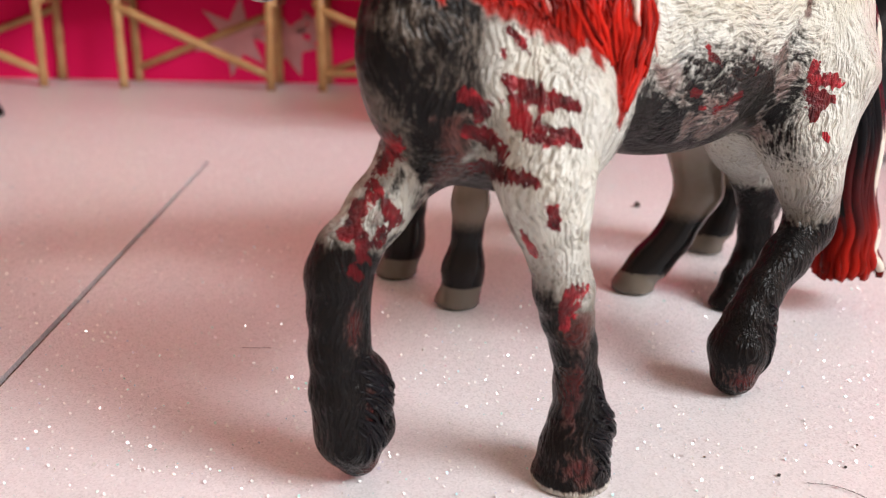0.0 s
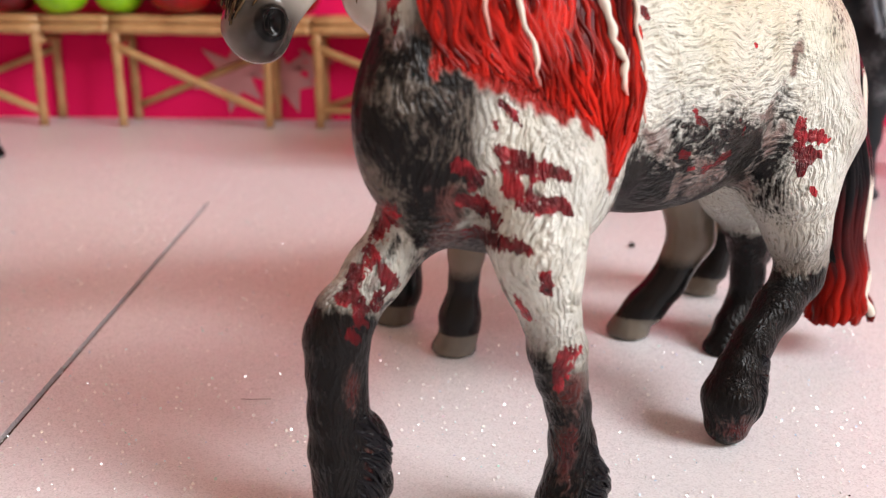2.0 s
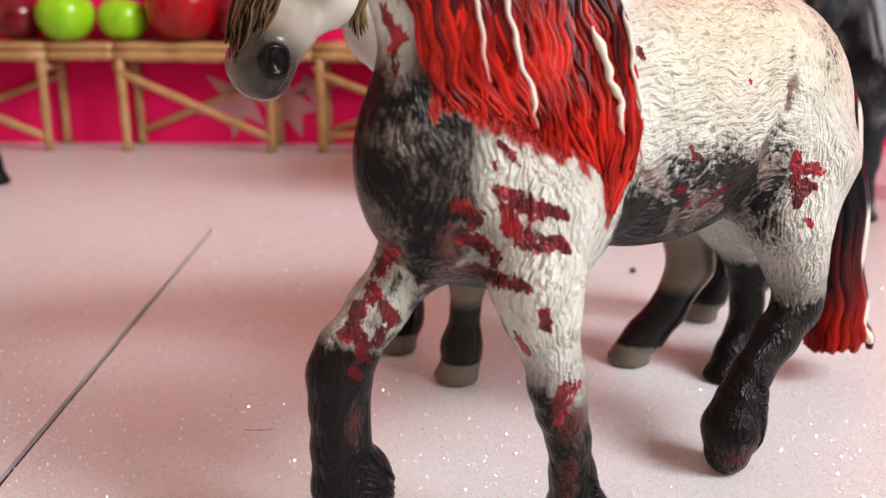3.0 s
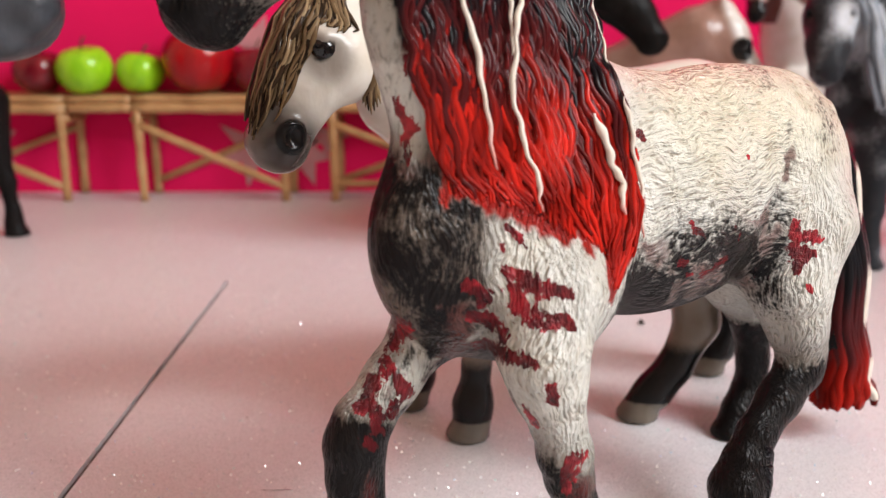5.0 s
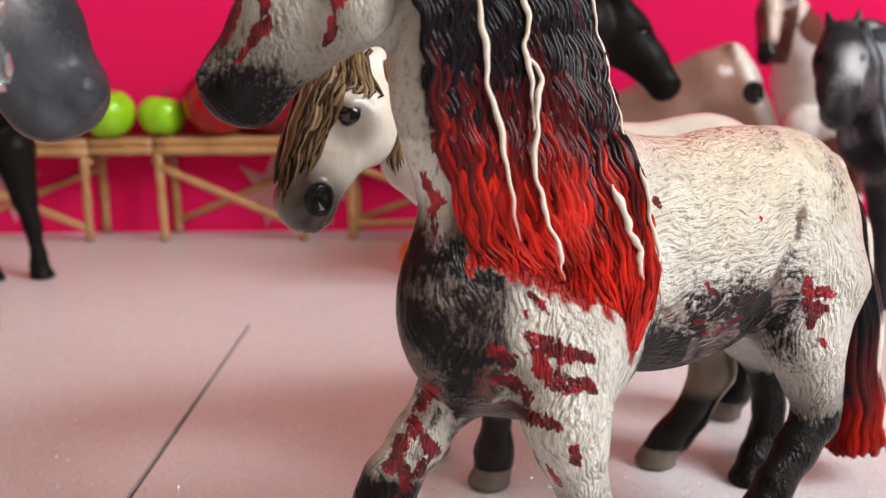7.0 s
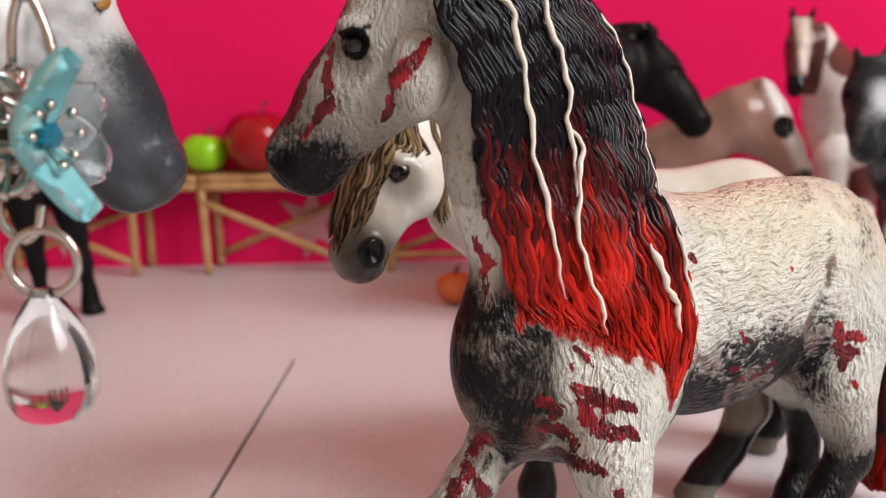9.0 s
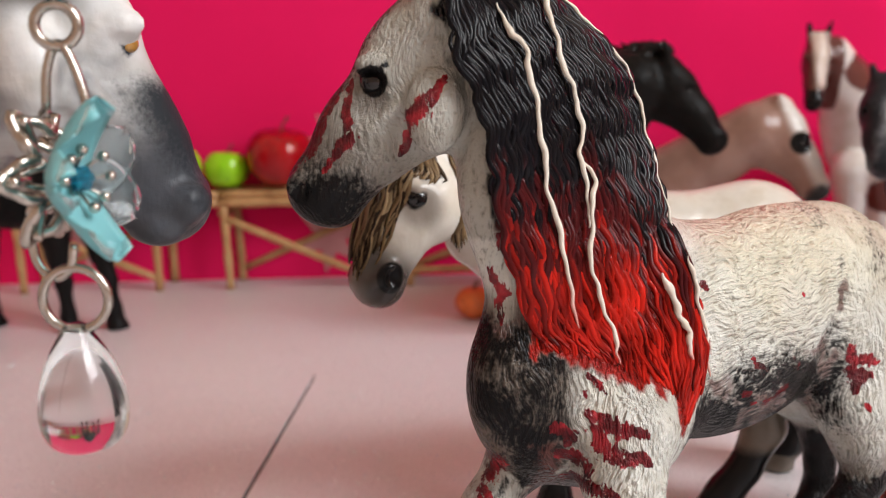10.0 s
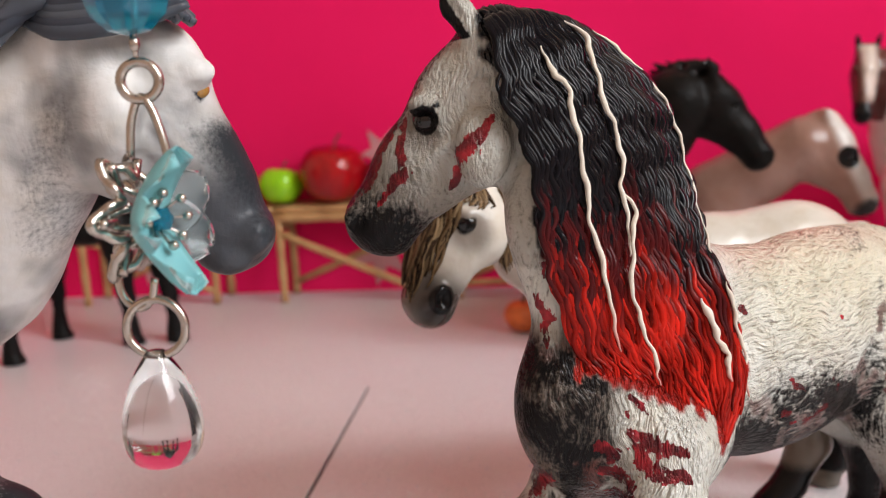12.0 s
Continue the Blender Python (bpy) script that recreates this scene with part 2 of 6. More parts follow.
# ---------------------------------------------------------------- mesh helpers
def link_bm(name, bm, mat, parent=None, label="", smooth=False):
    me = bpy.data.meshes.new(name)
    bm.normal_update()
    bm.to_mesh(me)
    bm.free()
    me.materials.append(mat)
    if smooth:
        me.polygons.foreach_set("use_smooth", [True] * len(me.polygons))
    ob = new(name, me)
    if parent:
        ob.parent = parent
    if label:
        ob["label"] = label
    return ob


def part(name, bm, mat, parent, label="", smooth=False):
    return link_bm(name, bm, mat, parent, label, smooth)


def thing(name, at, label, category, group=""):
    e = new(name)
    e.location = at
    return tagged(e, label, category, group)


def box(bm, lo, hi, bevel=0.0):
    c = [(a + b) / 2 for a, b in zip(lo, hi)]
    d = [b - a for a, b in zip(lo, hi)]
    r = bmesh.ops.create_cube(bm, size=1.0, matrix=Matrix.LocRotScale(c, None, d))
    if bevel:
        edges = {e for v in r["verts"] for e in v.link_edges}
        bmesh.ops.bevel(bm, geom=list(edges), offset=bevel, segments=2, affect="EDGES", profile=0.5)
    return bm


def structure(name, bm, mat, label=""):
    return tagged(link_bm(name, bm, mat), label, kind="structure")


def tube_rings(points, radii, sides):
    """Rings of a tube along points; returns an array of points x sides x 3."""
    p = np.asarray(points, float)
    d = np.gradient(p, axis=0)
    d /= np.linalg.norm(d, axis=1)[:, None] + 1e-12
    ref = np.array([0.31, 0.17, 0.93]) if abs(d[0] @ np.array([0.31, 0.17, 0.93])) < 0.9 else np.array([1.0, 0, 0])
    out = []
    a = ref
    for i in range(len(p)):
        a = a - d[i] * (a @ d[i])
        a /= np.linalg.norm(a) + 1e-12
        b = np.cross(d[i], a)
        ang = np.linspace(0, 2 * np.pi, sides, endpoint=False)
        out.append(p[i] + radii[i] * (np.cos(ang)[:, None] * a + np.sin(ang)[:, None] * b))
    return np.array(out)


def tube_bm(bm, points, radii, sides=8, closed=False):
    rings = tube_rings(points, np.broadcast_to(radii, (len(points),)), sides)
    rows = [[bm.verts.new(v) for v in ring] for ring in rings]
    n = len(rows)
    for i in range(n if closed else n - 1):
        r0, r1 = rows[i], rows[(i + 1) % n]
        for j in range(sides):
            bm.faces.new((r0[j], r0[(j + 1) % sides], r1[(j + 1) % sides], r1[j]))
    if not closed:
        bm.faces.new(rows[0][::-1])
        bm.faces.new(rows[-1])
    return bm


def smooth_path(points, n):
    """A smooth run of n points through the control points."""
    p = np.asarray(points, float)
    k = len(p)
    if k == 2:
        return p[0] + (p[1] - p[0]) * np.linspace(0, 1, n)[:, None]
    ext = np.vstack([2 * p[0] - p[1], p, 2 * p[-1] - p[-2]])
    u = np.linspace(0, k - 1, n)
    i = np.minimum(u.astype(int), k - 2)
    f = (u - i)[:, None]
    p0, p1, p2, p3 = ext[i], ext[i + 1], ext[i + 2], ext[i + 3]
    return 0.5 * (2 * p1 + (p2 - p0) * f + (2 * p0 - 5 * p1 + 4 * p2 - p3) * f ** 2 + (3 * p1 - p0 - 3 * p2 + p3) * f ** 3)


# ---------------------------------------------------------------- sculpting
def unit(v):
    v = np.asarray(v, float)
    return v / np.linalg.norm(v)


class Clay:
    """A lump modelled from rounded cones and balls that melt into one another (millimetres), turned into one skin."""

    def __init__(self, lo, hi, cell):
        self.lo, self.cell = np.array(lo, float), cell
        self.n = np.ceil((np.array(hi, float) - self.lo) / cell).astype(int) + 1
        self.f = np.full(self.n, 50.0, np.float32)
        self.grad = None

    def window(self, lo, hi):
        a = np.clip(((lo - self.lo) / self.cell).astype(int) - 1, 0, self.n - 1)
        b = np.clip(((hi - self.lo) / self.cell).astype(int) + 2, 1, self.n)
        ax = [(self.lo[i] + self.cell * np.arange(a[i], b[i])).astype(np.float32) for i in range(3)]
        return tuple(slice(a[i], b[i]) for i in range(3)), ax[0][:, None, None], ax[1][None, :, None], ax[2][None, None, :]

    def melt(self, w, d, k, cut=False):
        f = self.f[w]
        if cut:
            h = np.maximum(k - np.abs(f + d), 0) / k
            self.f[w] = np.maximum(f, -d) + h * h * k * 0.25
        else:
            h = np.maximum(k - np.abs(f - d), 0) / k
            self.f[w] = np.minimum(f, d) - h * h * k * 0.25

    def cone(self, a, ra, b, rb, k=3.0, side=None, thin=1.0, cut=False):
        a, b = np.asarray(a, float), np.asarray(b, float)
        m = max(ra, rb) * max(1.0, thin) + 1.5 * k + 2
        w, x, y, z = self.window(np.minimum(a, b) - m, np.maximum(a, b) + m)
        ba = b - a
        px, py, pz = x - a[0], y - a[1], z - a[2]
        t = np.clip((px * ba[0] + py * ba[1] + pz * ba[2]) / (ba @ ba), 0, 1)
        dx, dy, dz = px - t * ba[0], py - t * ba[1], pz - t * ba[2]
        q = dx * dx + dy * dy + dz * dz
        if side is not None:
            s = unit(side)
            e = dx * s[0] + dy * s[1] + dz * s[2]
            q = q + e * e * (1 / thin ** 2 - 1)
        self.melt(w, np.sqrt(q) - (ra + (rb - ra) * t), k, cut)

    def chain(self, pts, k=3.0, side=None, thin=1.0):
        for (a, ra), (b, rb) in zip(pts, pts[1:]):
            self.cone(a, ra, b, rb, k, side, thin)

    def ball(self, c, r, k=4.0, yaw=0.0, pitch=0.0, cut=False):
        c, r = np.asarray(c, float), np.asarray(r, float)
        m = r.max() + 1.5 * k + 2
        w, x, y, z = self.window(c - m, c + m)
        x, y, z = x - c[0], y - c[1], z - c[2]
        R = np.array((Matrix.Rotation(yaw, 3, "Z") @ Matrix.Rotation(pitch, 3, "Y")).transposed())
        u, v, t = (R[i, 0] * x + R[i, 1] * y + R[i, 2] * z for i in range(3))
        k0 = np.sqrt((u / r[0]) ** 2 + (v / r[1]) ** 2 + (t / r[2]) ** 2)
        k1 = np.sqrt((u / r[0] ** 2) ** 2 + (v / r[1] ** 2) ** 2 + (t / r[2] ** 2) ** 2) + 1e-6
        self.melt(w, k0 * (k0 - 1) / k1, k, cut)

    def floor_cut(self, z0=0.0):
        z = self.lo[2] + self.cell * np.arange(self.n[2])
        self.f = np.maximum(self.f, (z0 - z)[None, None, :].astype(np.float32))

    def lift(self, p, margin, both=False):
        """Moves points that lie under the skin (or, with both, over it too) to the margin over it."""
        p = np.array(p, float)
        g = np.gradient(self.f) if self.grad is None else self.grad
        self.grad = g
        for _ in range(5):
            i = np.clip(np.round((p - self.lo) / self.cell).astype(int), 1, self.n - 2)
            at = (i[:, 0], i[:, 1], i[:, 2])
            n = np.stack([g[k][at] for k in range(3)], 1) / self.cell
            size = np.linalg.norm(n, axis=1)[:, None] + 1e-6
            d = self.f[at] + np.sum((p - self.lo - i * self.cell) * n, axis=1)
            p = p + n / size * np.clip(margin - d, -4 if both else 0, 4)[:, None] * 0.8
        return p

    def skin(self):
        """Vertices (mm) and quads of the surface, one vertex a crossed cell."""
        f = self.f
        neg = f < 0
        nx, ny, nz = f.shape
        corner = [(i, j, k) for i in (0, 1) for j in (0, 1) for k in (0, 1)]
        cut = lambda a, c: a[c[0]:nx - 1 + c[0], c[1]:ny - 1 + c[1], c[2]:nz - 1 + c[2]]
        count = sum(cut(neg, c).astype(np.int8) for c in corner)
        cell = np.argwhere((count > 0) & (count < 8))
        ix = -np.ones((nx - 1, ny - 1, nz - 1), np.int64)
        ix[cell[:, 0], cell[:, 1], cell[:, 2]] = np.arange(len(cell))
        tot, num = np.zeros((len(cell), 3)), np.zeros(len(cell))
        for c in corner:
            for ax in range(3):
                if c[ax]:
                    continue
                d = list(c)
                d[ax] = 1
                fa = f[cell[:, 0] + c[0], cell[:, 1] + c[1], cell[:, 2] + c[2]]
                fb = f[cell[:, 0] + d[0], cell[:, 1] + d[1], cell[:, 2] + d[2]]
                on = (fa < 0) != (fb < 0)
                tt = np.where(on, fa / np.where(on, fa - fb, 1), 0)
                p = np.array(c, float) + np.zeros((len(cell), 3))
                p[:, ax] += tt
                tot += p * on[:, None]
                num += on
        verts = self.lo + self.cell * (cell + tot / num[:, None])
        quads = []
        for ax in range(3):
            u, v = (ax + 1) % 3, (ax + 2) % 3
            s0 = [slice(1, -1)] * 3
            s0[ax] = slice(0, -1)
            s1 = list(s0)
            s1[ax] = slice(1, None)
            a, b = neg[tuple(s0)], neg[tuple(s1)]
            e = np.argwhere(a != b)
            flip = a[e[:, 0], e[:, 1], e[:, 2]]
            for i in range(3):
                if i != ax:
                    e[:, i] += 1
            q = []
            for du, dv in ((1, 1), (0, 1), (0, 0), (1, 0)):
                g = e.copy()
                g[:, u] -= du
                g[:, v] -= dv
                q.append(ix[g[:, 0], g[:, 1], g[:, 2]])
            q = np.array(q).T
            q[~flip] = q[~flip][:, ::-1]
            quads.append(q)
        return verts, np.vstack(quads)


class Figure:
    """Collects the skin, hair and eyes of one toy figure, and makes one mesh of them."""

    def __init__(self):
        self.v, self.f, self.paint, self.dark, self.red, self.mat, self.flow, self.relief = [], [], [], [], [], [], [], []
        self.n = 0
        self.sockets = []

    def add(self, v, f, paint, dark, red, mat, flow=0.0, relief=1.0):
        self.v.append(v)
        self.f += [[int(i) + self.n for i in q] for q in f]
        one = np.ones(len(v))
        self.paint.append(paint * np.ones((len(v), 3)))
        self.dark.append(dark * one)
        self.red.append(red * one)
        self.flow.append(flow * one)
        self.relief.append(relief * one)
        self.mat += [mat] * len(f)
        self.n += len(v)

    def skin(self, clay, painter, flow=None, relief=None):
        set_eyes(clay, self)
        v, f = clay.skin()
        paint, dark, red = painter(v)
        self.add(v, f, paint, dark, red, 0, flow(v) if flow else 0.5, relief(v) if relief else 1.0)

    def strand(self, pts, radii, colour, sides=6):
        rings = tube_rings(pts, radii, sides)
        n, s = rings.shape[:2]
        v = rings.reshape(-1, 3)
        f = [(i * s + j, i * s + (j + 1) % s, (i + 1) * s + (j + 1) % s, (i + 1) * s + j) for i in range(n - 1) for j in range(s)]
        f += [tuple(range(s))[::-1], tuple((n - 1) * s + j for j in range(s))]
        self.add(v, f, np.repeat(np.asarray(colour) * np.ones((n, 3)), s, axis=0), 0.0, 0.0, 1)

    def eye(self, c, r, mat=2):
        a, b = np.meshgrid(np.linspace(0, np.pi, 10), np.linspace(0, 2 * np.pi, 16, endpoint=False), indexing="ij")
        r = np.broadcast_to(r, (3,))
        v = np.stack([r[0] * np.sin(a) * np.cos(b), r[1] * np.sin(a) * np.sin(b), r[2] * np.cos(a)], -1).reshape(-1, 3) + np.asarray(c)
        f = [(i * 16 + j, (i + 1) * 16 + j, (i + 1) * 16 + (j + 1) % 16, i * 16 + (j + 1) % 16) for i in range(9) for j in range(16)]
        self.add(v, f, 0.02, 0.0, 0.0, mat)

    def finish(self, name, mats, m, label, category="toy horse", group=""):
        me = bpy.data.meshes.new(name)
        me.from_pydata((np.vstack(self.v) * 0.001).tolist(), [], self.f)
        for mat in mats:
            me.materials.append(mat)
        me.polygons.foreach_set("material_index", self.mat)
        me.polygons.foreach_set("use_smooth", [True] * len(self.f))
        col = me.attributes.new("paint", "FLOAT_COLOR", "POINT")
        col.data.foreach_set("color", np.hstack([np.vstack(self.paint), np.ones((self.n, 1))]).ravel())
        for key, value in (("dark", self.dark), ("red", self.red), ("flow", self.flow), ("relief", self.relief)):
            me.attributes.new(key, "FLOAT", "POINT").data.foreach_set("value", np.concatenate(value))
        me.validate()
        ob = new(name, me)
        ob.matrix_world = m
        return tagged(ob, label, category, group)


def soft(x, lo, hi):
    t = np.clip((x - lo) / (hi - lo), 0, 1)
    return t * t * (3 - 2 * t)


def blob(v, c, r):
    """1 inside a ball-shaped patch of paint, falling to 0 at its rim."""
    d = np.linalg.norm((v - np.asarray(c)) / np.asarray(r), axis=1)
    return np.clip(1.35 - 0.8 * d, 0, 1)


def stroke(v, pts, r0, r1):
    """1 along a brushed line through pts, whose half-width runs from r0 to r1, falling to 0 at its rim."""
    out = np.zeros(len(v))
    p = np.asarray(pts, float)
    for i in range(len(p) - 1):
        a, d = p[i], p[i + 1] - p[i]
        t = np.clip(((v - a) @ d) / (d @ d + 1e-9), 0, 1)
        far = np.linalg.norm(v - a - t[:, None] * d, axis=1)
        out = np.maximum(out, np.clip(1.35 - 0.8 * far / (r0 + (r1 - r0) * (i + t) / (len(p) - 1)), 0, 1))
    return out


def head_frame(poll, nose, side):
    a = unit(np.asarray(nose, float) - poll)
    s = unit(np.asarray(side, float) - a * (np.asarray(side, float) @ a))
    low = np.cross(a, s)
    if low[2] > 0:
        low = -low
    return a, s, low, np.linalg.norm(np.asarray(nose, float) - poll)


def model_head(c, fig, poll, nose, side, ears=0.2, thin=0.68, eye_mat=2, ear_dir=None, ear_at=(0.02, 0.02), eye=(0.345, -0.015, 0.120, 0.05), jaw=1.0, lids=0.017):
    """A horse's head: skull, cheek, muzzle, chin, lips, nostrils, eye sockets and ears."""
    poll = np.asarray(poll, float)
    a, s, low, L = head_frame(poll, nose, side)
    at = lambda t, d, w=0.0: poll + a * t * L + low * d * L + s * w * L
    c.cone(at(0.06, 0.08), 0.19 * L, at(0.27, 0.10), 0.235 * L, 3, s, thin)
    c.cone(at(0.27, 0.10), 0.235 * L, at(0.62, 0.05), 0.185 * L, 3, s, thin)
    c.cone(at(0.36, 0.20 * jaw), 0.225 * jaw ** 0.3 * L, at(0.62, 0.10 * jaw), 0.15 * L, 3, s, thin * 0.98)
    c.cone(at(0.62, 0.05), 0.185 * L, at(0.90, 0.01), 0.145 * L, 3, s, thin * 1.05)
    c.cone(at(0.84, 0.09), 0.095 * L, at(0.92, 0.10), 0.085 * L, 3.0, s, 0.9)
    c.ball(at(0.905, 0.015), (0.116 * L,) * 3, 3)
    for w in (-1, 1):
        c.ball(at(eye[0] - 0.05, eye[1] - 0.035, w * 0.125), (0.075 * L, 0.05 * L, 0.05 * L), 1.8)
        c.ball(at(eye[0], eye[1], w * (eye[2] + 0.045)), (eye[3] * 0.86 * L,) * 3, 0.6, cut=True)
        c.cone(at(0.44, 0.11, w * 0.15), 0.02 * L, at(0.72, 0.02, w * 0.115), 0.016 * L, 1.5)
        c.ball(at(0.93, -0.065, w * 0.085), (0.055 * L,) * 3, 1.5)
        c.ball(at(0.945, -0.05, w * 0.135), (0.042 * L, 0.04 * L, 0.05 * L), 0.8, cut=True)
        c.cone(at(1.0, 0.075, w * 0.10), 0.008 * L, at(0.80, 0.105, w * 0.11), 0.008 * L, 0.6, cut=True)
        up = unit(-a * 0.9 - low * 0.25 + s * w * 0.15) if ear_dir is None else unit(ear_dir)
        b0 = at(ear_at[0], ear_at[1], w * 0.11)
        c.cone(b0, 0.062 * L, b0 + up * ears * 0.55 * L, 0.058 * L, 1.6, s, 0.7)
        c.cone(b0 + up * ears * 0.55 * L, 0.058 * L, b0 + up * ears * L, 0.014 * L, 1.0, s, 0.7)
        hollow = unit(s * w + a * 0.3)
        c.cone(b0 + up * ears * 0.3 * L + hollow * 0.055 * L, 0.03 * L, b0 + up * ears * 0.85 * L + hollow * 0.03 * L, 0.012 * L, 0.6, cut=True)
        for k in range(5):
            g = (k - 2) * 0.55
            e0 = at(eye[0] - 0.062 * math.cos(g), eye[1] + 0.068 * math.sin(g), w * (eye[2] + 0.030))
            g += 0.55
            e1 = at(eye[0] - 0.062 * math.cos(g), eye[1] + 0.068 * math.sin(g), w * (eye[2] + 0.030))
            c.cone(e0, lids * L, e1, lids * L, 0.5)
        fig.sockets.append((at(eye[0], eye[1], w * (eye[2] - 0.03)), eye[3] * L, s * w, eye_mat))
    return at


def set_eyes(c, fig):
    for p, r, out, mat in fig.sockets:
        fig.eye(c.lift([p], -0.52 * r)[0], (r, r, r * 0.85), mat)


def hoof(c, p, r, toe, k=1.2):
    """A hoof whose sole rests on the table at p, its toe pointing along toe."""
    p, toe = np.asarray(p, float), unit(toe)
    c.cone(p + toe * 0.8 + np.array([0, 0, 0.6]), r, p - toe * 0.6 + np.array([0, 0, r * 0.95]), r * 0.74, k)


def forelock(fig, poll, nose, side, count, colours, length=0.7, spread=1.2, rad=0.6, seed=1, thin=0.7, clay=None, part_at=(-1.0, 1.0), gather=0.78, shorten=0.35, bulk=0.0):
    """Locks that fall from the poll over the face."""
    rng = np.random.default_rng(seed)
    poll = np.asarray(poll, float)
    a, s, low, L = head_frame(poll, nose, side)
    for i in range(count):
        phi = spread * (part_at[0] + (part_at[1] - part_at[0]) * (i + 0.5) / count) + rng.normal() * 0.06
        end = length * (1 - shorten * abs(phi) / spread) * rng.uniform(0.85, 1.05)
        t = np.linspace(-0.06, end, 16)
        r = np.interp(t, [-0.1, 0.05, 0.27, 0.62, 0.9], [0.13, 0.20, 0.245, 0.195, 0.15]) * L + rad * 0.5 + bulk * np.interp(t, [0, 0.25, 0.7, 0.95], [0.2, 1, 1, 0.4]) * rng.uniform(0.75, 1.1)
        d = np.interp(t, [0, 0.27, 0.62, 0.9], [0.08, 0.10, 0.05, 0.01]) * L
        ph = phi * np.interp(t, [0, 0.22, end], [0.6, 1.0, gather]) + 0.05 * np.sin(t * 22 + rng.uniform(0, 6))
        p = poll + np.outer(t * L, a) + np.outer(d - r * np.cos(ph), low) + np.outer(r * thin * np.sin(ph), s)
        w = rad * rng.uniform(0.8, 1.25) * np.interp(t, [-0.06, end * 0.7, end], [0.9, 1.0, 0.25])
        col = np.array(colours[i % len(colours)]) * rng.uniform(0.75, 1.2)
        if clay is not None:
            p = clay.lift(p, rad * rng.uniform(0.2, 0.7))
        fig.strand(p, w, col)


def hanging_mane(fig, crest, drop, count, colours, rad=1.0, seed=2, wave=0.6, n=18, lift=0.0):
    """Locks hanging from the crest line; drop gives where the ends lie along it."""
    rng = np.random.default_rng(seed)
    cr, dr = smooth_path(crest, 60), smooth_path(drop, 60)
    for i in range(count):
        u = (i + rng.uniform(0.2, 0.8)) / count
        p0, p1 = cr[int(u * 59)], dr[int(u * 59)]
        mid = (p0 + p1) / 2 + unit(p1 - p0 + 1e-6)[[1, 0, 2]] * 0
        mid = mid + np.array([0, 0, 1.0]) * np.linalg.norm(p1 - p0) * (0.10 + lift)
        p = smooth_path([p0, mid, p1 * 1.0 + np.array([0, 0, -1.0]) * rng.uniform(0, 4)], n)
        q = np.linspace(0, 1, n)
        along = unit(cr[min(59, int(u * 59) + 2)] - cr[max(0, int(u * 59) - 2)])
        p = p + np.outer(wave * np.sin(q * rng.uniform(9, 13) + rng.uniform(0, 6)), along)
        fig.strand(p, rad * rng.uniform(0.8, 1.2) * np.interp(q, [0, 0.8, 1], [1, 1, 0.25]), np.array(colours[i % len(colours)]) * rng.uniform(0.7, 1.25))


